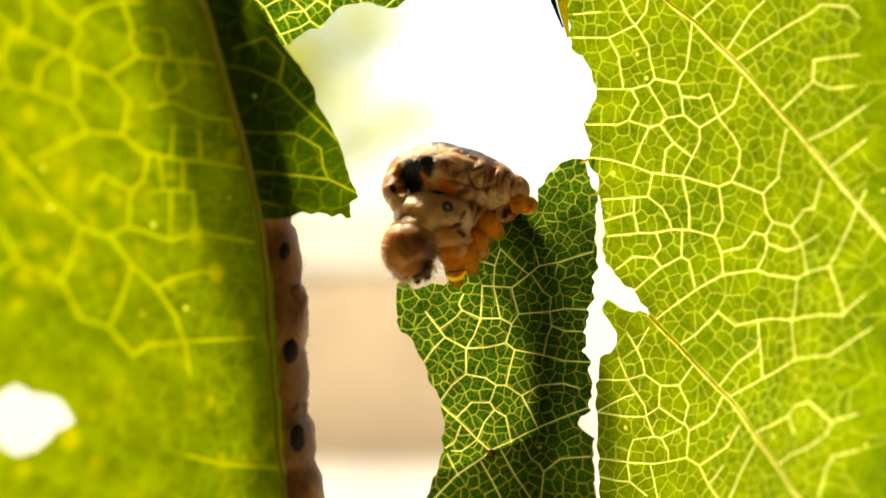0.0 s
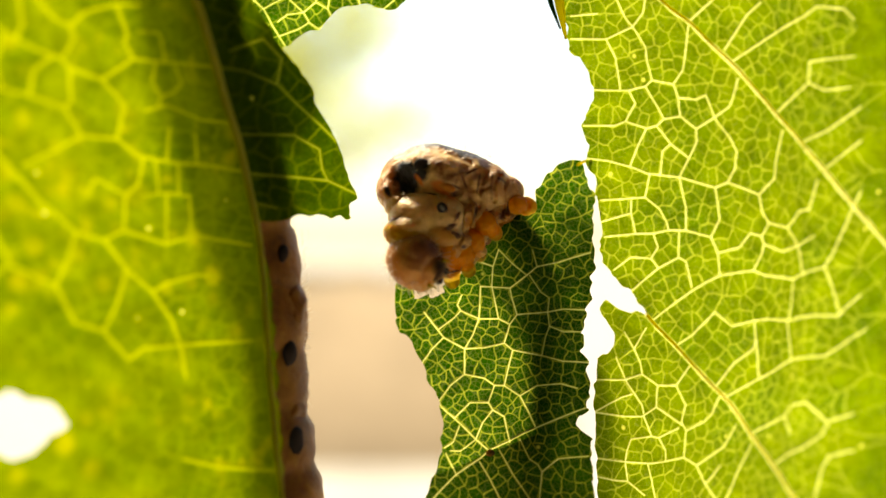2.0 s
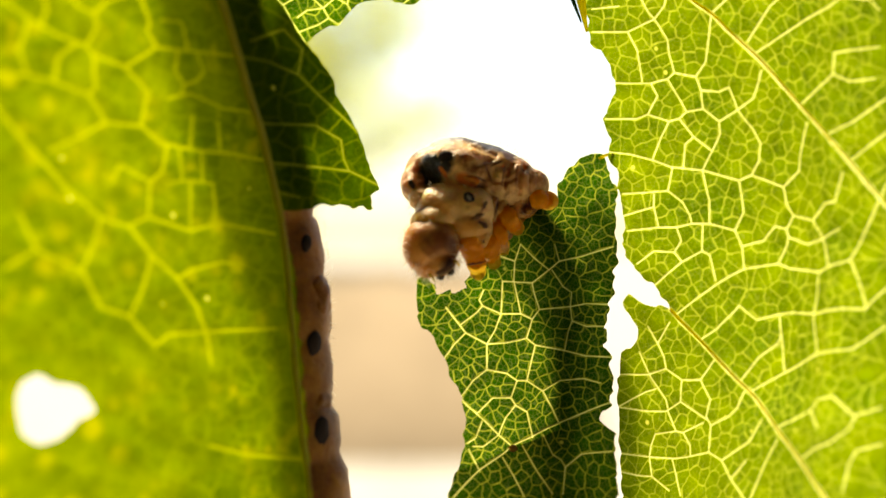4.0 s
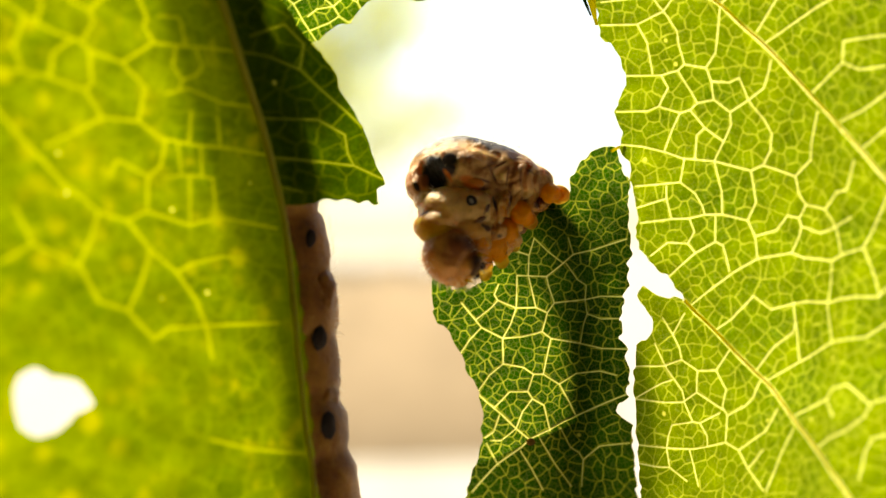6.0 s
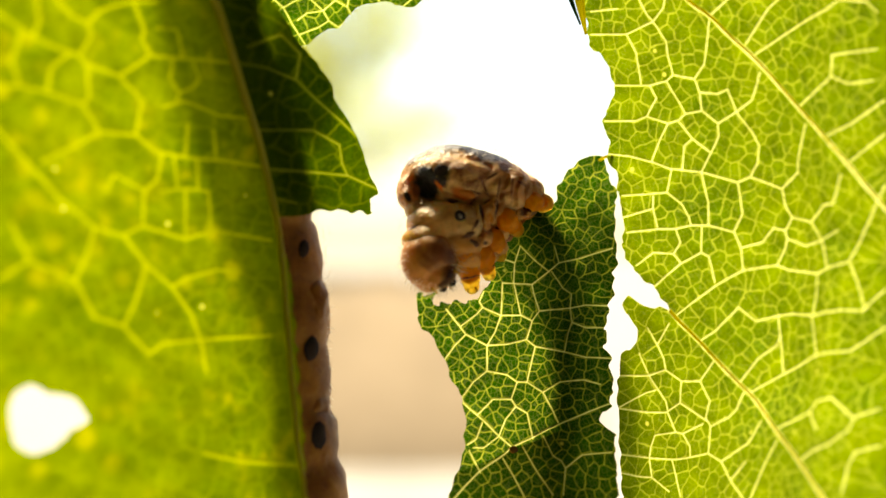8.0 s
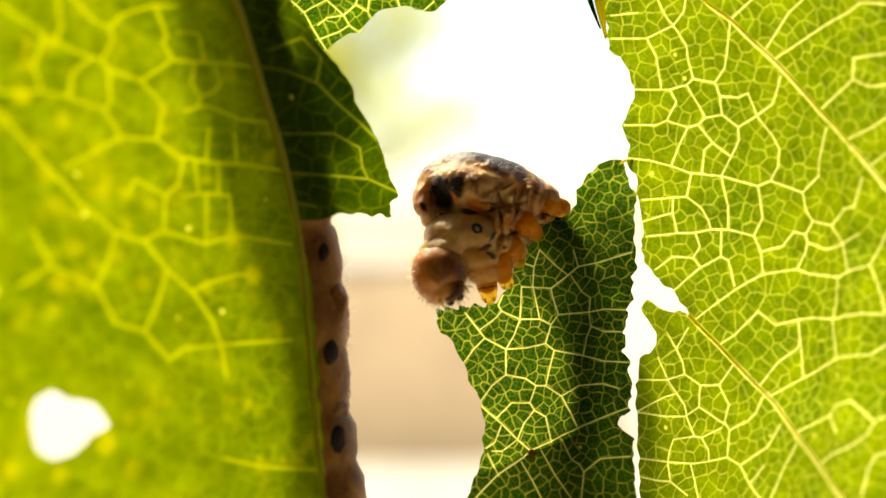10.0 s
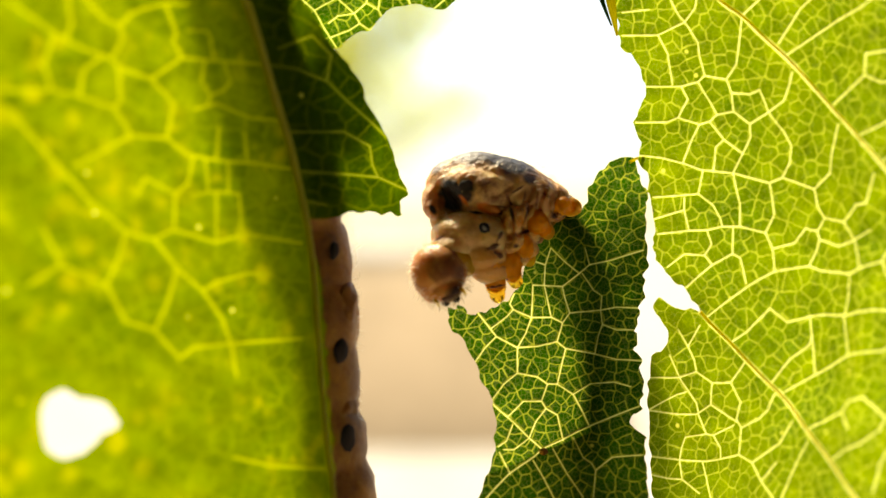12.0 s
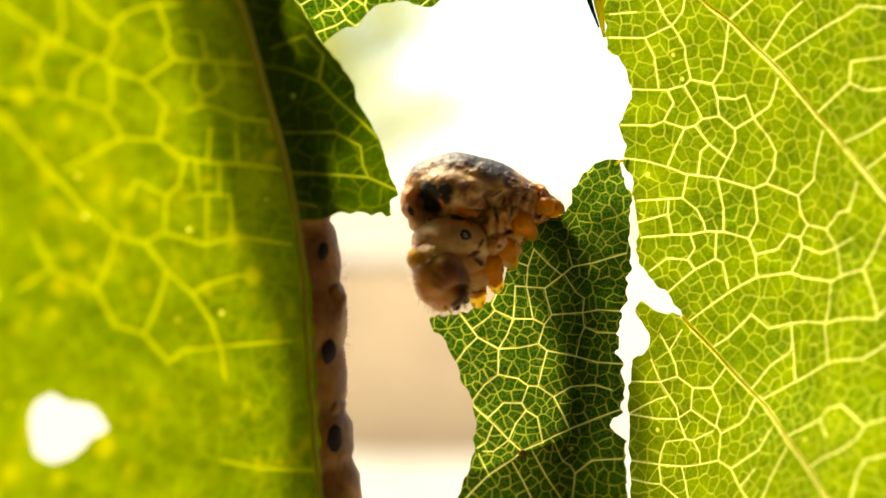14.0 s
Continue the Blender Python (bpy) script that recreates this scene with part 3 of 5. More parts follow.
RIGHT_RIBS = (
    (((15.10, -4.35), (15.80, -5.10), (17.25, -6.44), (18.59, -7.76), (20.44, -9.49), (21.59, -10.54), (23.76, -13.05), (26.42, -15.95), (28.68, -18.71), (32.25, -23.74), (35.99, -29.95)), 0.34),
    (((12.69, 19.85), (16.26, 16.30), (18.43, 14.94), (19.91, 13.74), (21.56, 12.42), (23.68, 10.42), (25.14, 9.19), (27.36, 7.62), (28.83, 6.28), (31.03, 3.89), (34.16, 0.65), (39.03, -4.13)), 0.34),
)
UPPER_EDGE_VEINS = (
    (((11.07, 5.72), (12.59, 5.57), (14.11, 5.23), (15.28, 4.81), (17.50, 4.64), (20.25, 4.04), (21.16, 4.40), (23.55, 3.64), (24.85, 4.77), (25.03, 5.87), (25.69, 8.19)), 0.08),
    (((11.59, 10.14), (13.96, 10.19), (15.13, 10.53), (15.61, 10.96), (17.11, 10.78), (17.86, 11.81), (18.04, 12.77), (18.31, 15.04)), 0.08),
    (((10.07, 13.36), (12.45, 13.48), (14.27, 14.38), (14.98, 15.35), (15.27, 16.86)), 0.08),
    (((14.27, 14.38), (15.16, 13.13), (15.23, 12.20), (15.61, 10.96)), 0.08),
    (((12.86, 16.71), (13.81, 14.91), (14.27, 14.38)), 0.08),
    (((10.90, 7.82), (12.99, 7.88), (13.75, 8.19), (15.19, 7.76), (15.90, 7.97), (16.43, 8.44), (17.62, 8.68)), 0.08),
    (((15.19, 7.76), (14.59, 6.63), (14.04, 5.26)), 0.08),
    (((10.08, 14.83), (11.89, 15.11)), 0.08),
)
UPPER_CELL_VEINS = (
    (((17.11, 10.78), (17.51, 9.91), (17.62, 8.68), (18.84, 7.92), (18.87, 7.09), (18.26, 5.94), (17.50, 4.64)), 0.08),
    (((18.84, 7.92), (20.21, 8.74), (21.34, 9.55), (21.77, 10.72), (21.98, 11.48)), 0.08),
    (((20.21, 8.74), (21.32, 7.45), (21.85, 6.51), (21.71, 5.36), (21.16, 4.40)), 0.08),
    (((15.90, 7.97), (16.90, 6.82), (18.26, 5.94)), 0.08),
    (((16.90, 6.82), (16.29, 6.31), (16.15, 4.83)), 0.08),
    (((12.45, 13.48), (13.10, 12.29), (13.39, 10.28)), 0.08),
    (((13.96, 10.19), (14.42, 9.39), (13.75, 8.19)), 0.08),
    (((15.13, 10.53), (15.91, 9.27), (16.43, 8.44)), 0.08),
    (((19.60, 10.23), (20.21, 8.74)), 0.08),
    (((17.51, 9.91), (18.82, 9.88), (19.60, 10.23)), 0.08),
)
MIDDLE_EDGE_VEINS = (
    (((12.32, 0.69), (14.42, 0.91), (15.67, 0.92), (16.72, 1.15), (18.04, 1.16), (19.92, 0.72), (20.58, 1.93), (20.46, 2.76), (20.25, 4.04)), 0.08),
    (((17.50, 4.64), (17.79, 3.57), (18.04, 2.65), (18.00, 1.16)), 0.08),
    (((12.01, 3.05), (13.54, 3.14), (15.08, 3.27), (16.07, 2.54), (16.60, 1.70), (16.72, 1.15)), 0.08),
    (((15.08, 3.27), (15.40, 4.81)), 0.08),
    (((14.11, 3.03), (14.11, 2.23), (14.42, 0.91)), 0.08),
    (((14.09, -2.81), (16.00, -1.33), (17.50, -0.63), (18.05, -0.90), (18.49, -2.58)), 0.08),
    (((17.50, 1.08), (17.50, -0.63)), 0.08),
    (((15.67, 0.92), (15.99, 0.04), (15.48, -0.70), (16.00, -1.33)), 0.08),
    (((15.48, -0.70), (14.11, -0.62), (12.96, -1.42)), 0.08),
    (((12.13, 1.67), (14.11, 2.23)), 0.08),
)
MIDDLE_CELL_VEINS = (
    (((19.92, 0.72), (20.46, -0.34), (20.62, -1.86), (18.80, -2.70), (17.16, -3.67), (15.61, -4.65)), 0.08),
    (((20.62, -1.86), (23.15, -1.53), (24.18, -1.89), (26.95, -2.19), (28.01, -1.78), (29.63, -1.38), (30.43, 0.04), (31.51, 2.27), (32.31, 4.10)), 0.08),
    (((23.15, -1.53), (23.79, -0.35), (23.97, 0.23), (23.78, 0.81), (24.35, 1.70), (23.78, 2.54), (23.55, 3.64)), 0.08),
    (((20.46, -0.34), (22.03, 0.04), (22.89, 0.99), (23.78, 0.81)), 0.08),
    (((24.35, 1.70), (26.23, 1.42), (27.28, 0.16), (27.89, -1.77)), 0.08),
    (((27.28, 0.16), (28.66, 0.85)), 0.08),
    (((26.23, 1.42), (27.40, 2.64), (28.36, 2.78), (28.95, 4.88)), 0.08),
    (((26.95, -2.19), (26.82, -3.95), (26.54, -5.14), (26.74, -6.36), (27.03, -8.02)), 0.08),
    (((23.97, 0.23), (25.68, -0.23), (27.28, 0.16)), 0.08),
)
LOWER_SIDE_VEINS = (
    (((21.34, -10.13), (23.98, -8.99), (27.03, -8.02), (30.10, -7.84), (31.53, -6.96), (33.27, -5.94)), 0.08),
    (((23.76, -13.05), (27.26, -12.33), (27.70, -11.60), (29.05, -11.39), (31.09, -13.05), (33.18, -12.44)), 0.08),
    (((26.29, -15.92), (29.19, -15.04), (30.74, -14.02), (31.20, -13.15)), 0.08),
    (((20.35, -9.49), (21.90, -7.83), (23.34, -6.92), (23.55, -6.34), (23.36, -4.97), (21.63, -5.31), (20.33, -4.32), (19.48, -5.06), (18.59, -5.77), (17.25, -6.44)), 0.08),
    (((23.36, -4.97), (24.56, -4.90), (26.54, -5.14), (29.17, -4.85), (30.95, -4.95), (31.37, -4.46), (32.65, -3.45)), 0.08),
    (((29.63, -1.38), (30.38, -2.81), (31.04, -4.87)), 0.08),
    (((23.55, -6.34), (23.88, -8.99)), 0.08),
    (((27.26, -12.33), (28.17, -13.81)), 0.08),
)
LOWER_EDGE_VEINS = (
    (((15.07, -5.18), (14.17, -6.48), (14.61, -7.39), (14.70, -8.11), (15.82, -8.90), (17.21, -9.01), (18.36, -7.82)), 0.07),
    (((13.55, -5.40), (14.17, -6.48)), 0.07),
    (((11.57, -8.36), (13.53, -8.42), (14.70, -8.11)), 0.07),
    (((15.82, -8.90), (15.66, -10.25), (14.61, -10.76), (13.45, -10.70), (11.40, -10.34)), 0.07),
    (((12.92, -6.98), (13.64, -8.60), (14.64, -10.06), (14.74, -10.60)), 0.07),
    (((17.21, -9.01), (18.03, -10.39), (17.64, -11.45), (18.02, -12.06), (19.57, -11.72), (20.27, -11.22), (20.81, -10.10)), 0.07),
    (((15.66, -10.25), (17.73, -11.65)), 0.07),
    (((11.52, -10.27), (13.30, -9.46), (13.96, -9.32)), 0.07),
)
LOWEST_VEINS = (
    (((11.33, -13.13), (13.36, -13.47), (15.13, -13.73), (17.86, -13.81), (18.96, -14.55), (20.62, -14.00), (21.34, -13.71), (22.36, -12.23)), 0.07),
    (((17.86, -13.81), (18.02, -12.06)), 0.07),
    (((14.73, -10.77), (15.27, -12.05), (13.79, -12.11), (13.50, -12.79), (13.36, -13.47), (13.51, -14.68), (14.65, -15.65)), 0.07),
    (((15.27, -12.05), (15.81, -12.22), (16.32, -13.08), (16.30, -13.72)), 0.07),
    (((15.81, -12.22), (17.40, -11.79)), 0.07),
    (((18.96, -14.55), (19.80, -15.98), (21.21, -17.83)), 0.07),
    (((11.30, -14.22), (12.58, -14.55), (13.51, -14.68)), 0.07),
    (((14.92, -13.70), (15.48, -16.12)), 0.07),
    (((23.96, -13.91), (22.93, -15.35), (22.19, -16.62), (21.46, -17.88)), 0.07),
    (((19.80, -15.98), (21.13, -14.98)), 0.07),
)
FAR_SIDE_VEINS = (
    (((18.31, 15.04), (19.88, 16.48), (20.68, 17.27)), 0.08),
    (((21.55, 12.60), (24.07, 14.26), (25.54, 15.22), (27.73, 16.46), (28.64, 17.16), (30.75, 17.10), (31.53, 16.33)), 0.08),
    (((25.14, 9.38), (28.19, 11.79), (28.20, 13.26), (29.55, 13.49), (31.58, 13.74)), 0.08),
    (((27.83, 7.58), (29.64, 8.42), (32.17, 10.14)), 0.08),
    (((28.19, 11.79), (29.38, 11.29), (31.29, 11.53)), 0.08),
    (((29.48, 5.69), (32.22, 7.73)), 0.08),
    (((20.94, 13.34), (22.53, 15.74), (23.58, 16.69)), 0.08),
    (((30.56, -18.82), (30.90, -16.77), (31.53, -15.70), (33.52, -15.35)), 0.08),
)
LOBE_MAIN_VEINS = (
    (((0.66, -3.95), (1.60, -5.17), (1.87, -5.52), (3.17, -6.24), (4.41, -6.20), (5.66, -5.95), (6.20, -6.38), (7.97, -6.74), (9.34, -7.06), (10.83, -7.10)), 0.06),
    (((1.60, -5.00), (2.55, -4.32), (2.94, -3.91), (4.07, -4.42), (5.32, -4.44), (6.04, -4.80), (5.66, -5.95)), 0.06),
    (((6.04, -4.80), (6.51, -4.21), (8.43, -4.04), (9.40, -3.85), (10.89, -3.89)), 0.06),
    (((6.51, -4.21), (6.17, -3.15), (6.06, -2.55), (7.16, -1.75), (7.82, -1.21), (9.15, -0.93), (11.23, -0.32)), 0.06),
    (((4.07, -4.42), (4.19, -2.43), (6.06, -2.55)), 0.06),
    (((3.85, -0.78), (4.99, -1.20), (4.91, -2.44), (5.32, -4.44)), 0.06),
    (((3.17, -6.24), (3.71, -5.38), (4.07, -4.42)), 0.06),
    (((1.87, -5.52), (1.18, -6.19), (0.55, -7.02)), 0.06),
)
LOBE_MIDDLE_VEINS = (
    (((3.17, -6.24), (3.16, -7.78), (2.28, -8.43), (1.58, -9.33), (1.69, -9.67), (2.97, -10.83), (3.84, -11.72), (4.64, -12.43)), 0.06),
    (((3.16, -7.78), (4.39, -8.06), (5.03, -8.52), (5.64, -8.54), (6.20, -6.38)), 0.06),
    (((5.64, -8.54), (6.63, -9.19), (7.22, -10.30), (7.56, -11.06)), 0.06),
    (((5.03, -8.52), (4.63, -9.54), (3.50, -9.50), (2.55, -10.38)), 0.06),
    (((4.63, -9.54), (4.91, -9.99), (4.27, -10.72), (3.84, -11.72)), 0.06),
    (((4.91, -9.99), (5.62, -10.43), (5.95, -11.98)), 0.06),
    (((6.63, -9.19), (7.70, -8.58), (9.15, -8.45), (10.15, -8.68)), 0.06),
    (((2.83, -10.89), (2.44, -11.82), (1.92, -12.13)), 0.06),
    (((2.94, -3.91), (2.73, -3.56), (3.01, -2.94)), 0.06),
)
LOBE_LOW_VEINS = (
    (((1.99, -12.47), (2.66, -13.80)), 0.05),
    (((4.06, -13.05), (4.65, -13.99), (5.29, -15.21)), 0.05),
    (((5.31, -12.45), (6.14, -13.87), (7.00, -15.08)), 0.05),
    (((6.60, -11.83), (7.13, -12.94), (7.62, -13.24), (7.83, -13.63), (8.88, -12.87), (10.59, -12.57)), 0.05),
    (((7.83, -13.63), (7.60, -15.07)), 0.05),
    (((8.04, -6.74), (8.27, -5.62), (8.52, -4.92), (8.43, -4.04)), 0.05),
    (((8.52, -4.92), (9.37, -5.25), (10.38, -5.22)), 0.05),
    (((7.34, -1.75), (8.03, -2.81), (8.55, -3.16), (8.43, -4.04)), 0.05),
    (((5.36, -0.14), (6.26, -1.03), (7.16, -1.75)), 0.05),
    (((5.36, -0.14), (4.99, -1.20)), 0.05),
    (((7.82, -1.21), (7.55, -0.14)), 0.05),
    (((3.84, -11.72), (2.89, -12.35), (2.26, -12.32)), 0.05),
)
LOBE_RIBS = (
    (((1.04, -15.12), (1.73, -14.47), (2.60, -13.73), (4.18, -12.81), (4.64, -12.43), (5.78, -11.97), (7.56, -11.16), (9.29, -10.44), (10.61, -9.85)), 0.07),
)
LEFT_RIBS = (
    (((-13.70, 17.80), (-11.80, 13.60), (-11.00, 10.90), (-10.30, 8.20), (-9.60, 5.70), (-9.09, 3.20), (-8.56, 0.40), (-8.21, -3.46), (-7.98, -6.60), (-7.54, -11.35), (-7.21, -13.94), (-7.07, -18.88)), 0.40),
)
LEFT_UPPER_VEINS = (
    (((-21.48, 11.65), (-19.69, 10.30), (-18.71, 9.75), (-17.48, 9.35), (-17.19, 8.96), (-15.86, 8.55), (-15.14, 9.22), (-14.53, 9.80), (-13.54, 9.81), (-11.74, 9.87), (-10.67, 9.89)), 0.17),
    (((-17.37, 9.51), (-17.03, 10.40), (-17.14, 11.10), (-16.68, 11.74), (-16.10, 12.12), (-15.26, 12.50), (-14.29, 12.58)), 0.17),
    (((-15.26, 12.50), (-14.78, 11.03), (-14.90, 10.57), (-14.53, 9.80)), 0.17),
    (((-17.19, 8.96), (-17.10, 7.27), (-17.37, 6.96), (-16.68, 5.60), (-17.71, 4.81), (-18.93, 3.90)), 0.17),
)
LEFT_OUTER_VEINS = (
    (((-15.86, 8.55), (-14.90, 7.35), (-15.21, 5.57), (-16.68, 5.60)), 0.17),
    (((-15.21, 5.57), (-14.29, 4.75), (-13.03, 4.54), (-10.94, 4.45), (-9.57, 4.28)), 0.17),
    (((-21.48, 7.37), (-19.80, 7.55), (-18.76, 7.38), (-17.82, 7.06), (-17.37, 6.96)), 0.17),
    (((-19.69, 10.30), (-20.12, 8.74), (-19.80, 7.55)), 0.17),
    (((-18.76, 7.38), (-18.60, 8.65), (-17.82, 9.45)), 0.17),
    (((-18.93, 12.76), (-17.82, 11.33), (-17.14, 11.10)), 0.17),
    (((-19.26, 12.70), (-19.04, 10.81), (-19.26, 10.00)), 0.17),
)
LEFT_MIDDLE_VEINS = (
    (((-21.48, 6.57), (-20.23, 4.78), (-19.26, 3.47), (-18.26, 2.12), (-16.87, 0.74), (-15.68, 0.32), (-14.85, 0.85), (-12.97, 0.18), (-11.68, 0.64), (-8.96, 0.13)), 0.17),
    (((-14.85, 0.85), (-14.80, 2.66), (-14.28, 3.27), (-14.04, 4.77)), 0.17),
    (((-14.80, 2.66), (-16.09, 3.48), (-16.43, 2.60)), 0.17),
    (((-16.87, 0.74), (-17.09, -0.54), (-17.65, -1.94), (-16.81, -3.79), (-15.61, -4.28), (-14.49, -5.78), (-13.88, -5.24), (-11.59, -5.16), (-8.89, -5.14)), 0.17),
    (((-17.65, -1.94), (-19.46, -0.93), (-20.11, 0.84)), 0.17),
    (((-19.46, -0.93), (-20.64, -1.86)), 0.17),
    (((-15.68, 0.32), (-14.69, -1.14), (-13.55, -2.33), (-12.93, -1.91), (-11.65, -1.49), (-10.59, -1.51)), 0.17),
    (((-13.55, -2.33), (-12.64, -3.85), (-12.10, -5.66), (-11.95, -6.86)), 0.17),
    (((-15.61, -4.28), (-15.03, -2.87), (-14.69, -1.14)), 0.17),
    (((-12.00, -11.11), (-10.17, -11.84), (-7.68, -12.40)), 0.17),
)
LEFT_LADDER_VEINS = (
    (((-14.29, 11.25), (-13.41, 11.32), (-13.29, 10.95), (-13.16, 9.86)), 0.11),
    (((-13.41, 7.50), (-13.29, 7.96), (-12.65, 8.33), (-12.39, 8.82), (-12.65, 9.69)), 0.11),
    (((-13.03, 7.54), (-11.47, 6.93), (-10.12, 6.91)), 0.11),
    (((-14.04, 7.14), (-13.03, 7.54)), 0.11),
    (((-13.54, 9.81), (-13.67, 8.66), (-13.29, 7.96)), 0.11),
    (((-12.91, 6.35), (-13.03, 4.54)), 0.11),
    (((-11.74, 6.14), (-11.61, 4.47)), 0.11),
    (((-12.52, 4.42), (-12.45, 2.90)), 0.11),
    (((-13.54, 4.50), (-13.39, 2.86)), 0.11),
    (((-14.14, 2.69), (-13.01, 2.88), (-11.98, 2.77)), 0.11),
    (((-11.98, 2.77), (-11.81, 0.64)), 0.11),
    (((-13.01, 2.88), (-12.97, 0.18)), 0.11),
)
FLAP_VEINS = (
    (((-10.67, 9.89), (-9.29, 9.89), (-7.72, 9.39), (-6.68, 8.38), (-5.30, 7.20), (-4.51, 6.44)), 0.12),
    (((-7.72, 9.39), (-7.48, 10.88), (-8.44, 11.86), (-10.12, 10.91)), 0.12),
    (((-9.15, 4.15), (-6.53, 4.13), (-4.99, 4.05), (-3.22, 3.29)), 0.12),
    (((-8.99, 2.56), (-7.70, 2.29)), 0.12),
    (((-6.83, 6.57), (-5.46, 5.86), (-5.30, 4.70), (-4.99, 4.05)), 0.12),
    (((-9.57, 6.33), (-6.83, 6.57)), 0.12),
)
TOP_NET_VEINS = (
    (((-10.17, 15.42), (-9.13, 14.50), (-7.76, 15.27), (-6.38, 16.32)), 0.05),
    (((-9.13, 14.50), (-8.62, 13.53), (-8.20, 12.84), (-7.07, 13.27), (-6.38, 13.72), (-5.75, 13.28), (-4.99, 14.08), (-5.24, 14.53), (-5.96, 14.94), (-6.72, 14.31), (-7.69, 14.16), (-8.27, 13.71)), 0.05),
    (((-7.76, 15.27), (-6.72, 14.31)), 0.05),
    (((-6.38, 13.72), (-6.72, 14.31)), 0.05),
    (((-8.20, 12.84), (-7.76, 12.15)), 0.05),
    (((-5.96, 14.94), (-5.69, 15.98)), 0.05),
    (((-5.06, 15.99), (-5.24, 14.53)), 0.05),
    (((-3.26, 14.79), (-3.61, 16.00)), 0.05),
    (((-1.88, 14.56), (-1.18, 15.16)), 0.05),
)
RIGHT_VEINS = RIGHT_RIBS + UPPER_EDGE_VEINS + UPPER_CELL_VEINS + MIDDLE_EDGE_VEINS + MIDDLE_CELL_VEINS + LOWER_SIDE_VEINS + LOWER_EDGE_VEINS + LOWEST_VEINS + FAR_SIDE_VEINS
LOBE_VEINS = LOBE_RIBS + LOBE_MAIN_VEINS + LOBE_MIDDLE_VEINS + LOBE_LOW_VEINS
LEFT_VEINS = LEFT_RIBS + LEFT_UPPER_VEINS + LEFT_OUTER_VEINS + LEFT_MIDDLE_VEINS + LEFT_LADDER_VEINS + FLAP_VEINS
TOP_VEINS = TOP_NET_VEINS

right_leaf = thing("mulberry_leaf", at(0, 0, 0), "large green mulberry leaf with a torn lobe and chewed edges", "leaf", "mulberry leaves")
blade("blade", RIGHT_BLADE, (), right_depth, RIGHT_VEINS, right_leaf, M_right, (0, 0, 0), 0.060, 1.0, 0.42, 3, width=0.9)
# the edge that is left at the end, and the scraps bitten off before: where and when
LAST_EDGE = ((-1.39, -4.28), (0.2, -4.18), (1.29, -3.98), (2.69, -3.29), (3.45, -2.3), (3.75, -1.0))
SCRAPS = ((-0.5, -2.69, 6.9), (0.4, -2.74, 1.2), (1.3, -2.69, 1.8), (2.6, -2.35, 6.25), (3.4, -1.9, 6.3), (-0.55, -3.39, 8.2), (0.45, -3.34, 6.6), (1.4, -3.29, 6.4), (2.39, -2.94, 6.4), (-0.55, -3.98, 12.6), (0.45, -3.93, 10.6), (1.39, -3.78, 11.4))
lobe, bits = blade("torn_lobe", TORN_LOBE, (), lobe_depth, LOBE_VEINS, right_leaf, M_lobe, (0, 0, 0), 0.050, 0.72, 0.34, 4, "torn lobe with a chewed edge, shade in its dark green",
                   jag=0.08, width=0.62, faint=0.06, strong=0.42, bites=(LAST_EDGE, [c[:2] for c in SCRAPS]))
scraps = [(ob, when, Vector((0.2 - x, -1.6 - lobe_depth(x, z), 1.0 - z)) * MM) for ob, (x, z, when) in zip(bits, SCRAPS)]
ribs_of(RIGHT_VEINS[:2], right_depth, (0, 0, 0), right_leaf, M_rib_pale, ("midrib", "side_rib"), -0.08, 0.32)

part("vein_bridge", tube([tuple(Vector((x, d, z)) * MM) for x, d, z in ((10.6, lobe_depth(10.6, 5.3), 5.35), (11.0, (lobe_depth(11, 5.5) + right_depth(11, 5.5)) / 2, 5.55), (11.4, right_depth(11.4, 5.6), 5.6))], 0.10 * MM, 8), M_rib, right_leaf, "pale vein strand joining the torn edge")
bm = bmesh.new()
blob(bm, (4.7, lobe_depth(4.7, -12.6) - 0.05, -12.6), (0.36, 0.06, 0.26), (0, -20, 0), 3, 0.12, 2.5, 44)
part("brown_spot", shrink(bm), M_brown, right_leaf, "withered brown spot")
c = curve_through(((9.1, 2.3, 17.6), (9.25, 2.1, 15.8), (9.45, 2.0, 14.5), (9.68, 2.0, 13.25)), 0.3)
part("curled_edge", tube(c * MM, np.interp(np.arange(len(c)), (0, len(c) * 0.5, len(c)), (0.42, 0.30, 0.05)) * MM, 12), M_rib_pale, right_leaf, "rolled dry leaf edge")
c = curve_through(((8.3, 2.5, 17.6), (8.65, 2.4, 16.0), (8.95, 2.3, 15.0), (9.35, 2.2, 13.9)), 0.3)
part("torn_sliver", tube(c * MM, np.interp(np.arange(len(c)), (0, len(c) * 0.5, len(c)), (0.24, 0.16, 0.03)) * MM, 10), M_lobe, right_leaf, "dark green torn sliver")

top_leaf = thing("mulberry_leaf", at(0, 0, 0), "green mulberry leaf with a ragged eaten edge", "leaf", "mulberry leaves")
blade("blade", TOP_BLADE, (), top_depth, TOP_VEINS, top_leaf, M_top, (0, 0, 0), 0.060, 0.8, 0.36, 6, width=0.8)

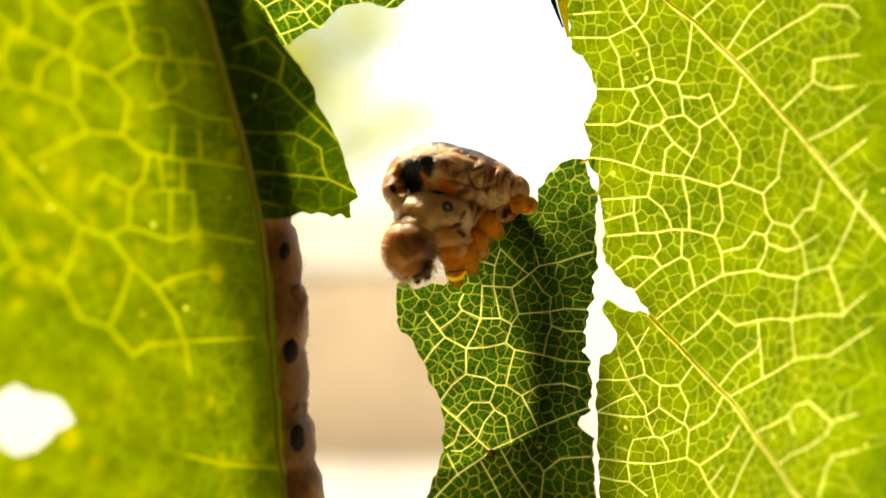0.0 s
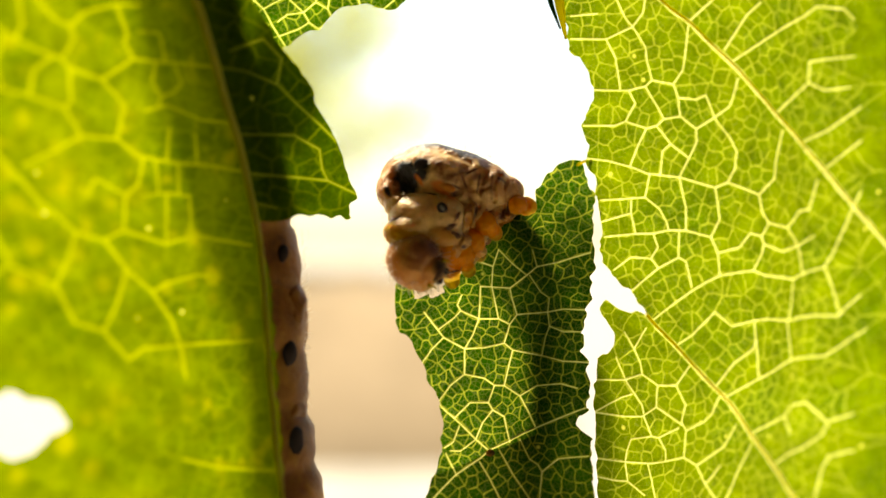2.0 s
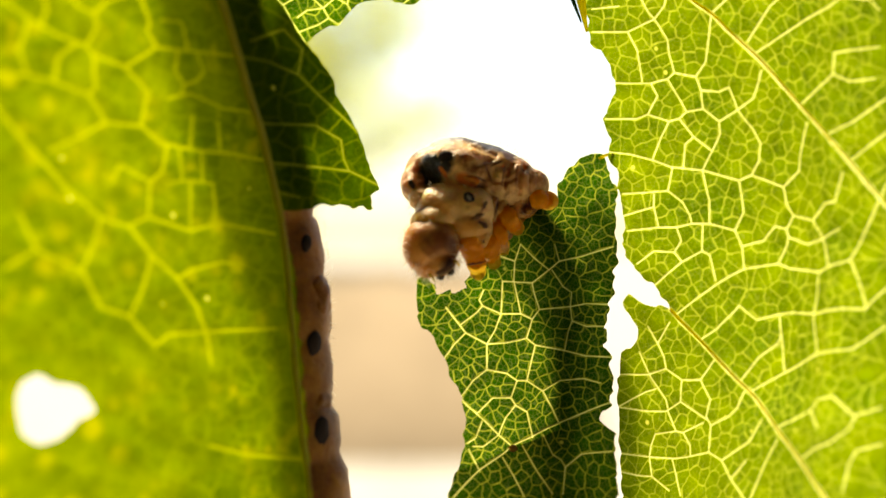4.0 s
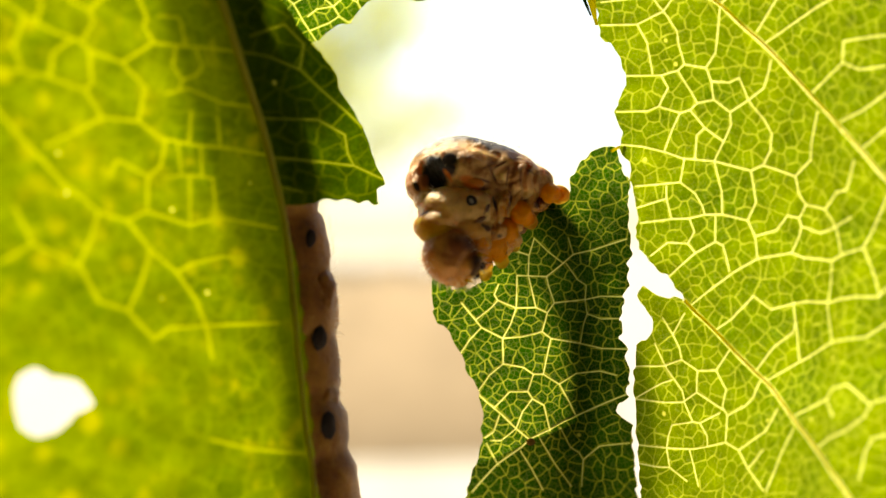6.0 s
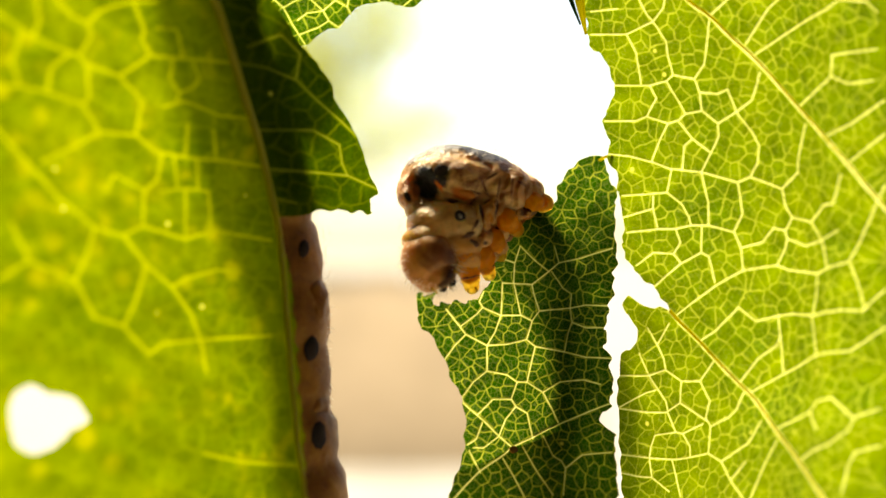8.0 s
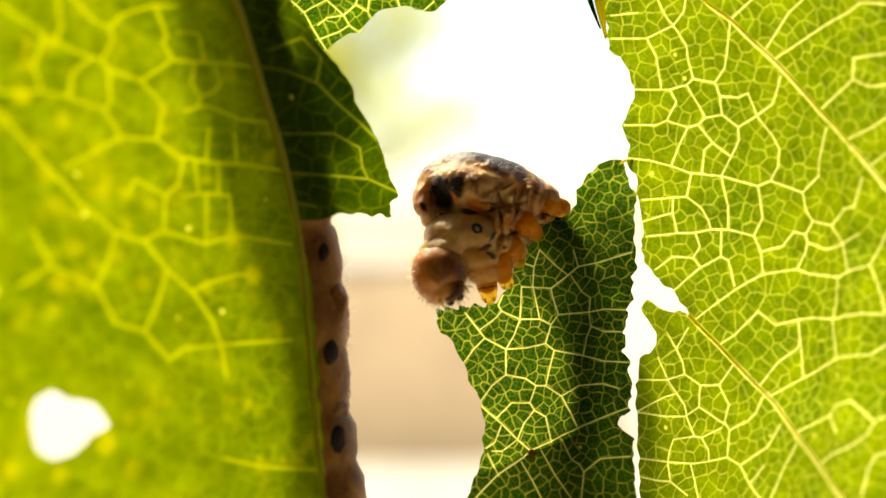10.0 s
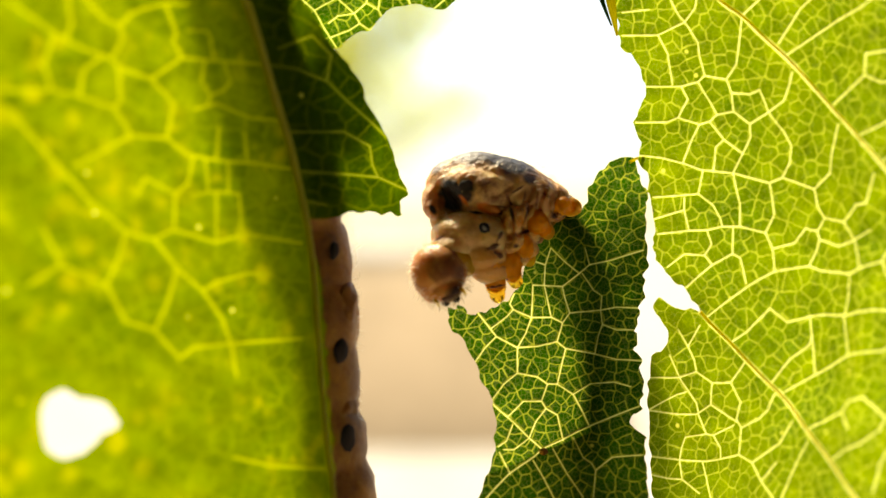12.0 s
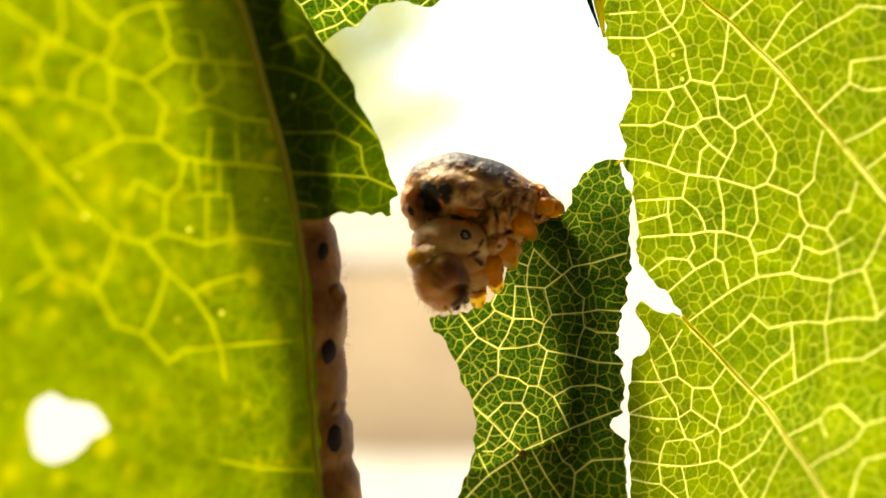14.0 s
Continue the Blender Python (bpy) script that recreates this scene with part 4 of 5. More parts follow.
LEFT_AT = (-12.0, -10.0, 0.0)
left_leaf = thing("mulberry_leaf", at(*LEFT_AT), "yellow-green mulberry leaf with a round hole and an eaten half", "leaf", "mulberry leaves")
blade("blade", LEFT_BLADE, (LEFT_HOLE,), left_depth, LEFT_VEINS, left_leaf, M_left, LEFT_AT, 0.09, 1.05, 0.5, 8, width=1.2, faint=0.10, strong=0.36)
blade("folded_half", LEFT_FLAP, (), left_depth, LEFT_VEINS, left_leaf, M_flap_shade, LEFT_AT, 0.085, 1.25, 0.6, 9, "eaten half beyond the rib, shade in its dark green", width=0.9)
ribs_of(LEFT_VEINS[:1], left_depth, LEFT_AT, left_leaf, M_rib_olive, ("midrib",), -0.05, 0.62)


# ---------------------------------------------------------------- silkworm that eats
def body_tube(spine, pitch=0.35, sides=40, fold=0.10, ring=2.2, seed=0, origin=(0, 0, 0)):
    """A soft segmented body along a spine of (x, depth, height, radius) in millimetres."""
    c = curve_through(spine, pitch)
    s = np.concatenate([[0], np.cumsum(np.linalg.norm(np.diff(c[:, :3], axis=0), axis=1))])
    bulge = 1 - fold * np.abs(np.cos(s / ring * math.pi)) ** 6
    v, f = tube(c[:, :3] - np.array(origin), c[:, 3] * bulge, sides)
    out = []
    for q in v:
        q = Vector(q)
        k = noise.fractal(q * 0.9 + Vector((seed, 0, 0)), 1.0, 2.0, 4)
        out.append(tuple((q + Vector((k, k * 0.7, k)) * 0.12) * MM))
    return out, f


worm = thing("silkworm", at(0, 0, 0), "cream-brown silkworm chewing the edge of a leaf", "caterpillar", "silkworms")
part("hind_body", body_tube(((3.2, 1.4, 2.8, 1.8), (5.4, 3.4, 1.9, 1.9), (7.5, 4.8, -1.6, 2.4), (8.2, 3.9, -6.0, 2.6), (7.5, 3.3, -10.0, 2.5), (7.2, 1.6, -15.0, 2.75), (7.0, -2.6, -22.0, 2.7), (6.6, -4.6, -26.0, 1.2)), seed=3), M_body, worm)


def wrinkle(ob, size, depth, seed):
    """Fine uneven folds in a soft skin."""
    tex = bpy.data.textures.new("wrinkles", "CLOUDS")
    tex.noise_scale, tex.noise_depth = size * MM, 3
    m = ob.modifiers.new("wrinkles", "DISPLACE")
    m.texture, m.strength, m.mid_level, m.texture_coords = tex, depth * MM, 0.5, "LOCAL"
    return ob


def dent(bm, centre, radius, depth):
    """Presses the skin inwards round a place."""
    c = Vector(centre)
    for v in bm.verts:
        k = (v.co - c).length / radius
        if k < 1:
            v.co.y += depth * (1 - k * k) ** 2


def hair(parent, roots, length, seed, away, name="hair"):
    """Short pale bristles: roots and the point from which they point away, in millimetres."""
    rng = random.Random(seed)
    verts, faces = [], []
    c = Vector(away)
    for q in roots:
        q = Vector(q)
        d = ((q - c).normalized() + Vector((rng.gauss(0, 0.35), rng.gauss(0, 0.35), rng.gauss(0, 0.35) - 0.15))).normalized()
        side = d.orthogonal().normalized()
        other_side = d.cross(side)
        n = length * rng.uniform(0.5, 1.3)
        i = len(verts)
        q = q - d * 0.12
        mid = q + d * n * 0.6
        tip = q + d * n + Vector((0, 0, -0.12 * n))
        for p, w in ((q, 0.015), (mid, 0.011)):
            for a in (0, 2.09, 4.19):
                verts.append(tuple((p + (side * math.cos(a) + other_side * math.sin(a)) * w) * MM))
        verts.append(tuple(tip * MM))
        for a in range(3):
            b = (a + 1) % 3
            faces += [(i + a, i + b, i + 3 + b, i + 3 + a), (i + 3 + a, i + 3 + b, i + 6)]
    ob = part(name, (verts, faces), M_hair, parent, "short pale bristles")
    return tagged(ob, "", "", "", "stuff")


def round_roots(centre, radii, count, seed, low=-1.0, front=0.3):
    rng = random.Random(seed)
    out = []
    while len(out) < count:
        d = Vector((rng.gauss(0, 1), rng.gauss(0, 1), rng.gauss(0, 1))).normalized()
        if d.y > front or d.y < -0.75 or d.z < low:
            continue
        out.append((centre[0] + d.x * radii[0], centre[1] + d.y * radii[1], centre[2] + d.z * radii[2]))
    return out


def front_of(bm, x, z):
    """Depth of the foremost skin at a place."""
    return min(v.co.y for v in bm.verts if (v.co.x - x) ** 2 + (v.co.z - z) ** 2 < 0.05)


def groove(bm, points, wide, deep):
    """Presses a crease into the front of a skin along points (x, height)."""
    c = curve_through(points, 0.1)
    for v in bm.verts:
        if v.co.y < 0.4:
            k = min((v.co.x - a) ** 2 + (v.co.z - b) ** 2 for a, b in c) / (wide * wide)
            if k < 1:
                v.co.y += deep * (1 - k) ** 2


# swollen back with its dark eye marks
bm = bmesh.new()
blob(bm, (2.0, -0.2, 3.55), (4.10, 2.75, 2.30), (0, 9, 0), 5, 0.06, 0.6, 1)
blob(bm, (-0.85, -0.8, 3.05), (1.40, 1.75, 1.50), (0, -35, 0), 5, 0.06, 0.9, 2)
blob(bm, (1.3, -1.35, 3.75), (2.55, 1.95, 1.75), (0, 8, 0), 5, 0.10, 0.7, 3)
blob(bm, (1.15, -0.4, 4.60), (2.25, 2.0, 1.48), (0, 2, 0), 5, 0.06, 0.7, 4)
blob(bm, (4.5, -0.4, 3.35), (1.9, 2.1, 1.45), (0, 25, 0), 5, 0.12, 0.9, 4)
blob(bm, (-1.55, -1.2, 2.75), (0.72, 1.2, 0.75), (0, -20, 0), 4, 0.06, 0.9, 24)
blob(bm, (-1.0, -1.5, 2.05), (0.80, 1.1, 0.75), (0, -20, 0), 4, 0.06, 0.9, 24)
blob(bm, (5.80, -0.3, 3.15), (1.0, 1.3, 0.98), (0, 15, 0), 4, 0.08, 0.9, 28)
dent(bm, (-0.55, -2.6, 3.2), 1.25, 0.65)
dent(bm, (-1.25, -2.2, 3.7), 0.8, 0.35)
dent(bm, (0.8, -3.2, 2.9), 0.9, 0.25)
groove(bm, ((0.7, 2.75), (1.9, 2.25), (2.7, 2.6), (3.3, 3.4), (4.1, 3.95)), 0.30, 0.25)
groove(bm, ((2.1, 3.6), (2.8, 3.9), (3.5, 4.4)), 0.22, 0.15)
groove(bm, ((-1.0, 5.0), (0.4, 5.25), (2.0, 5.0), (3.4, 4.5)), 0.25, 0.15)
groove(bm, ((3.3, 2.2), (3.35, 2.9), (3.0, 3.5)), 0.20, 0.28)
groove(bm, ((4.0, 2.2), (4.05, 3.0), (4.5, 3.9)), 0.22, 0.40)
groove(bm, ((4.9, 2.3), (4.85, 3.0), (5.2, 3.8)), 0.20, 0.38)
groove(bm, ((5.6, 2.4), (5.5, 3.0), (5.7, 3.5)), 0.16, 0.30)
groove(bm, ((3.2, 2.95), (3.9, 2.75), (4.6, 3.05)), 0.16, 0.25)
marks = [(x, front_of(bm, x, z), z, r) for x, z, r in ((0.47, 4.15, 0.46),)]
spot_y = front_of(bm, 2.0, 2.9)
thorax = wrinkle(wrinkle(melt(part("thorax", shrink(bm), M_thorax, worm), 0.075, 2), 0.8, 0.15, 1), 0.28, 0.06, 2)
for x, d, z, r in marks:
    bm = bmesh.new()
    blob(bm, (x, d + 0.13, z), (r, 0.16, r * 0.92), (14, 0, 0), 4, 0.04, 2.0, 31)
    part("eye_spot", shrink(bm), M_dark, thorax, "black eye spot")
bm = bmesh.new()
blob(bm, (1.95, spot_y + 0.16, 2.85), (0.55, 0.17, 0.22), (0, 22, 0), 4, 0.08, 1.6, 33)
part("orange_spot", shrink(bm), M_orange, thorax, "orange skin spot")
hair(thorax, [q for q in round_roots((2.0, 0.2, 3.6), (4.1, 3.5, 2.5), 170, 5, -0.2) if q[0] > 1.5 or q[1] > -0.6], 0.35, 5, (2, 0.4, 3.2))

# wrinkled side over the legs: soft pads with creases between them
bm = bmesh.new()
blob(bm, (3.3, -0.9, 1.6), (1.7, 1.5, 1.8), (0, 30, 0), 4, 0.1, 1.1, 5)
blob(bm, (5.2, -0.4, 2.7), (1.3, 1.3, 1.15), (0, 35, 0), 4, 0.1, 1.2, 6)
blob(bm, (2.75, -1.4, -0.15), (1.3, 1.3, 1.2), (0, 25, 0), 4, 0.1, 1.2, 7)
for k, (x, d, z, rx, rz, a) in enumerate((
        (2.75, -2.55, 1.4, 0.55, 1.10, 8), (2.85, -2.5, 0.30, 0.60, 0.90, 15), (3.45, -2.1, 1.95, 0.50, 0.95, 5), (4.15, -1.35, 2.75, 0.62, 0.75, 20), (4.5, -1.35, 1.35, 0.72, 0.55, 35),
        (5.15, -0.95, 2.75, 0.52, 1.05, 0), (5.6, -0.65, 2.7, 0.50, 0.65, 8), (3.85, -1.4, 3.65, 0.75, 0.42, 25), (3.75, -1.45, -0.05, 0.70, 0.60, 30), (2.45, -1.75, 2.6, 0.55, 0.40, -30),
        (4.75, -1.15, 3.3, 0.50, 0.45, 20), (3.3, -1.75, 3.0, 0.45, 0.50, -25), (4.0, -1.6, 2.1, 0.26, 0.7, 12), (5.5, -0.95, 2.0, 0.50, 0.42, 30))):
    blob(bm, (x, d + 0.15, z), (rx * 1.1, 0.95, rz * 1.05), (0, a, 0), 4, 0.10, 1.4, 40 + k)
groove(bm, ((2.85, 1.0), (2.85, 1.9), (3.05, 2.6), (3.6, 3.2)), 0.22, 0.40)
groove(bm, ((3.8, 1.4), (3.85, 2.3), (4.4, 3.3)), 0.18, 0.30)
groove(bm, ((4.55, 1.9), (4.6, 2.6), (4.8, 3.3)), 0.20, 0.40)
groove(bm, ((5.4, 1.7), (5.5, 2.5), (5.45, 3.4)), 0.18, 0.35)
groove(bm, ((3.2, 0.75), (3.8, 1.0), (4.3, 0.9), (5.0, 0.7)), 0.22, 0.40)
groove(bm, ((2.4, 2.2), (3.0, 2.75), (3.9, 3.1), (4.6, 3.0)), 0.16, 0.30)
groove(bm, ((3.3, 2.6), (3.5, 1.9), (3.35, 1.2)), 0.13, 0.25)
groove(bm, ((4.9, 3.2), (5.15, 2.6), (5.0, 2.0)), 0.13, 0.25)
wrinkle(wrinkle(melt(part("flank", shrink(bm), M_flank, worm, "deeply wrinkled cream side"), 0.07, 2), 0.4, 0.24, 3), 0.16, 0.13, 4)

# pale first segment with its breathing hole
bm = bmesh.new()
blob(bm, (0.45, -1.7, 0.85), (2.25, 2.25, 1.65), (0, 10, 0), 5, 0.06, 0.8, 8)
blob(bm, (1.55, -2.0, 0.90), (1.60, 1.85, 1.45), (0, 20, 0), 5, 0.06, 0.9, 22)
blob(bm, (1.30, -2.1, -0.05), (1.75, 1.8, 1.25), (0, 12, 0), 5, 0.06, 1.0, 26)
blob(bm, (-0.3, -2.4, 0.25), (1.75, 1.75, 1.05), (0, -10, 0), 5, 0.05, 1.0, 27)
blob(bm, (1.75, -2.05, -0.75), (1.35, 1.45, 1.15), (0, 20, 0), 5, 0.06, 1.0, 29)
hole_y = front_of(bm, 1.5, 1.5)
under = [(x, front_of(bm, x, z), z, a) for x, z, a in ((2.1, 0.42, -25), (2.45, 1.05, -65), (2.3, -0.1, 40))]
prothorax = wrinkle(wrinkle(melt(part("prothorax", shrink(bm), M_collar, worm, "pale creamy first segment"), 0.075, 6), 0.6, 0.10, 5), 0.2, 0.05, 6)
bm = bmesh.new()
blob(bm, (1.50, hole_y + 0.05, 1.50), (0.31, 0.13, 0.37), (0, -35, 0), 4)
spiracle = part("spiracle", shrink(bm), M_dark, prothorax, "dark oval breathing hole")
bm = bmesh.new()
blob(bm, (1.50, hole_y - 0.03, 1.50), (0.13, 0.08, 0.20), (0, -35, 0), 3)
part("slit", shrink(bm), M_grey, spiracle, "grey slit")
for x, d, z, a in under:
    bm = bmesh.new()
    blob(bm, (x, d + 0.04, z), (0.28, 0.08, 0.12), (0, a, 0), 3, 0.16, 2.4, 70)
    part("dark_mark", shrink(bm), M_brown, prothorax, "dark brown skin mark")
bm = bmesh.new()
blob(bm, (-0.42, -2.75, -0.12), (1.55, 1.42, 1.05), (0, 15, 0), 5, 0.06, 0.9, 81)
blob(bm, (0.2, -2.4, -0.50), (1.2, 1.2, 0.85), (0, 15, 0), 4, 0.06, 0.9, 82)
wrinkle(melt(part("neck", shrink(bm), M_yellow, prothorax, "yellowish translucent neck"), 0.085, 3), 0.4, 0.10, 9)
hair(prothorax, round_roots((0.35, -2.1, 0.95), (2.45, 2.1, 1.75), 60, 8, -0.7), 0.35, 8, (0.35, -1.0, 0.9))

# head with jaws
HEAD_AT = (-0.72, -3.1, -1.3)
bm = bmesh.new()
blob(bm, (-0.08, 0, 0.15), (1.62, 1.55, 1.75), (0, 0, 0), 5, 0.04, 0.8, 9)
blob(bm, (0.45, -0.1, 0.30), (1.28, 1.5, 1.50), (0, -6, 0), 5, 0.04, 0.8, 10)
blob(bm, (0.15, -0.35, -1.0), (0.95, 1.0, 0.75), (0, 0, 0), 4, 0.05, 0.9, 11)
blob(bm, (-0.60, 0.0, -0.85), (0.85, 1.0, 0.75), (0, 0, 0), 4, 0.05, 0.9, 23)
groove(bm, ((-0.7, -0.75), (0.1, -0.55), (0.9, -0.75)), 0.28, 0.16)
head_ = wrinkle(melt(part("head", shrink(bm), M_head, worm, "rounded brown head"), 0.07, 2), 0.5, 0.05, 7)
for x, a in ((-0.12, 8), (0.42, -12)):
    bm = bmesh.new()
    blob(bm, (x, -0.45, -1.58), (0.27, 0.36, 0.34), (0, a, 0), 3, 0.08, 2.0, 12)
    part("jaw", shrink(bm), M_dark, head_, "blackish brown jaw")
bm = bmesh.new()
blob(bm, (0.15, -0.95, -1.42), (0.52, 0.35, 0.24), (0, 0, 0), 4, 0.05, 1.5, 14)
part("lip", shrink(bm), M_brown, head_, "dark brown upper lip")
for x, z in ((0.95, -1.15), (-0.75, -1.35)):
    part("feeler", tube([(x * MM, -0.9 * MM, z * MM), ((x + 0.12) * MM, -1.15 * MM, (z - 0.22) * MM), ((x + 0.15) * MM, -1.25 * MM, (z - 0.45) * MM)], [0.12 * MM, 0.08 * MM, 0.03 * MM], 8), M_yellow, head_, "tiny pale feeler")
for k in range(5):
    bm = bmesh.new()
    a = radians(200 + 35 * k)
    blob(bm, (1.15 + 0.20 * math.cos(a), -0.95 - 0.02 * k, -0.75 + 0.22 * math.sin(a)), (0.05, 0.05, 0.05), (0, 0, 0), 2)
    part("eye", shrink(bm), M_brown, head_, "tiny dark eye")
hair(head_, round_roots((0, 0, 0), (1.72, 1.5, 1.9), 420, 9, -1, 0.6), 0.55, 9, (0, 0.3, 0.3))


def leg_of(name, base, tip, wide, narrow, label):
    """A stubby leg: swollen root, ringed shank, amber foot and dark claws, from base to tip in millimetres."""
    a, b = Vector(base), Vector(tip)
    d = b - a
    way = d.normalized()
    bm = bmesh.new()
    for u, r in ((0.0, wide), (0.18, wide * 0.92), (0.38, wide * 0.70), (0.52, wide * 0.4 + narrow * 0.5)):
        blob(bm, d * u, (r, r * 0.95, r), (0, 0, 0), 3, 0.08 * wide, 1.6, base[0] * 3 + u)
    ob = melt(part(name, shrink(bm), M_leg, worm, label), 0.06, 1)
    ob.location = a * MM
    wrinkle(ob, 0.3, 0.12, 8)
    bm = bmesh.new()
    blob(bm, d * 0.66, (narrow * 1.2, narrow, narrow * 1.2), (0, 0, 0), 3, 0.05, 1.9, 4)
    blob(bm, d * 0.86, (narrow * 1.0, narrow * 0.8, narrow * 1.05), (0, 0, 0), 3, 0.05, 1.9, 5)
    melt(part("foot", shrink(bm), M_foot, ob, "glowing amber foot"), 0.05, 1)
    across = way.cross(Vector((0, 1, 0))).normalized()
    for g in (-1, 1):
        off = across * narrow * 0.4 * g
        p = [d * 0.93 + off, d * 1.02 + off * 1.2, d * 1.02 + way * 0.16 + off * 0.6]
        part("claw", tube([tuple(q * MM) for q in p], [0.06 * MM, 0.045 * MM, 0.012 * MM], 6), M_dark, ob, "dark claw")
    if name == "proleg":
        return ob
    p = [d * 0.64 + across * narrow * 1.15 * g + Vector((0, -0.2 - narrow * 0.8, 0)) for g in (-1, -0.3, 0.4, 1)]
    part("joint_band", tube([tuple(q * MM) for q in p], [0.03 * MM, 0.08 * MM, 0.06 * MM, 0.02 * MM], 6), M_brown, ob, "dark joint band")
    return ob


front = leg_of("leg", (1.85, -2.6, -0.60), (2.25, -1.5, -2.95), 0.98, 0.52, "stubby orange front leg")
middle = leg_of("leg", (2.75, -2.3, -0.65), (3.35, -0.9, -2.10), 0.86, 0.44, "stubby orange leg")
rear = leg_of("leg", (3.50, -2.1, 0.15), (4.05, -0.7, -0.80), 0.74, 0.46, "stubby orange leg")
leg_of("proleg", (4.35, -1.9, 1.45), (5.20, -0.7, 0.75), 0.70, 0.44, "orange gripping leg")
grip = leg_of("proleg", (5.85, -1.3, 2.55), (6.85, -0.4, 2.45), 0.62, 0.50, "orange gripping leg")

# ---------------------------------------------------------------- second silkworm behind the other leaf
other = thing("silkworm", at(*LEFT_AT), "brown silkworm hanging behind a leaf rib", "caterpillar", "silkworms")
part("body", body_tube(((-15.0, -9.0, 25.0, 1.2), (-14.4, -8.3, 20.0, 3.0), (-13.2, -7.0, 14.5, 2.9), (-11.9, -5.7, 9.5, 3.0), (-10.5, -4.4, 5.0, 2.85), (-9.8, -3.7, 1.5, 2.8), (-9.5, -3.5, -0.5, 2.8), (-9.35, -3.4, -4.0, 3.15), (-9.2, -3.4, -8.0, 3.05), (-8.95, -3.3, -12.0, 3.2), (-8.4, -3.0, -16.0, 3.3), (-8.15, -3.0, -22.0, 3.0), (-8.15, -3.0, -25.0, 1.4)), ring=3.6, fold=0.07, seed=9, origin=LEFT_AT), M_body, other)

for x, d, z, r in ((-7.45, -5.50, -0.3, 0.42), (-7.05, -5.50, -6.1, 0.60), (-6.75, -5.45, -11.3, 0.75), (-6.2, -5.3, -16.4, 0.6)):
    bm = bmesh.new()
    blob(bm, (x - LEFT_AT[0], d - LEFT_AT[1], z - LEFT_AT[2]), (r * 0.80, 0.17, r * 1.25), (0, 12, 40), 4, 0.10, 1.4, 90)
    part("dark_spot", shrink(bm), M_dark, other, "blackish oval skin spot")
for z, r, k in ((-3.6, 1.3, 1), (-9.4, 0.9, 3)):
    bm = bmesh.new()
    blob(bm, (-7.05 - LEFT_AT[0], -3.9 - LEFT_AT[1], z - LEFT_AT[2]), (0.85, 1.4, r * 1.3), (0, 0, 0), 4, 0.15, 1.3, 95 + k)
    part("skin_bulge", shrink(bm), M_body, other, "wrinkled skin bulge")
hair(other, [(-6.3 + random.Random(k).uniform(-0.3, 0.2) - LEFT_AT[0], -3.9 - LEFT_AT[1], 1.0 - 0.18 * k - LEFT_AT[2]) for k in range(100)], 0.6, 12, (4.0, 5.5, -6))

# ---------------------------------------------------------------- ground, mound and trees far behind, added light-blocking wall
bm = bmesh.new()
bmesh.ops.create_grid(bm, x_segments=40, y_segments=40, size=600)
for v in bm.verts:
    v.co.z = 0.0
tagged(part("ground", bm, M_ground, None, "pale sunlit paving", False), "", "ground", "", "structure")

bm = bmesh.new()
bmesh.ops.create_grid(bm, x_segments=60, y_segments=60, size=1.0)
for v in bm.verts:
    x, y = v.co.x, v.co.y
    h = (1 - x ** 10) * (1 - y * y) ** 0.8
    lump = noise.fractal(Vector((x * 3, y * 3, 2)), 1.0, 2.0, 4)
    v.co = Vector((x * 1.15, y * 3.9, h * (0.96 + 0.06 * lump) - 0.02))
heap = tagged(part("sand_mound", bm, M_wall, None, "mound of tan sand on the paving"), "", "sand mound")
heap.location = (-0.25, 10.6, 0)

# made-up wall and eave, unseen behind the eye, to keep sky fill off
blocker = tagged(new("fill_blocker"), "unseen dark timber wall with an eave, added to block front light", "wall", "", "structure")
blocker.location = (0, -1.0, 0)
for name, size, centre in (("panel", (9, 0.2, 2.9), (0, -0.1, 1.45)), ("eave", (9.6, 1.5, 0.12), (0, 0.45, 2.4)), ("side", (0.2, 1.6, 2.9), (-2.2, 0.5, 1.45)), ("side", (0.2, 1.6, 2.9), (2.2, 0.5, 1.45))):
    bm = bmesh.new()
    bmesh.ops.create_cube(bm, size=1, matrix=Matrix.Translation(centre) @ Matrix.Diagonal((*size, 1)))
    bmesh.ops.bevel(bm, geom=bm.edges[:], offset=0.01, segments=2, affect="EDGES")
    part(name, bm, M_blocker, blocker, smooth=False)


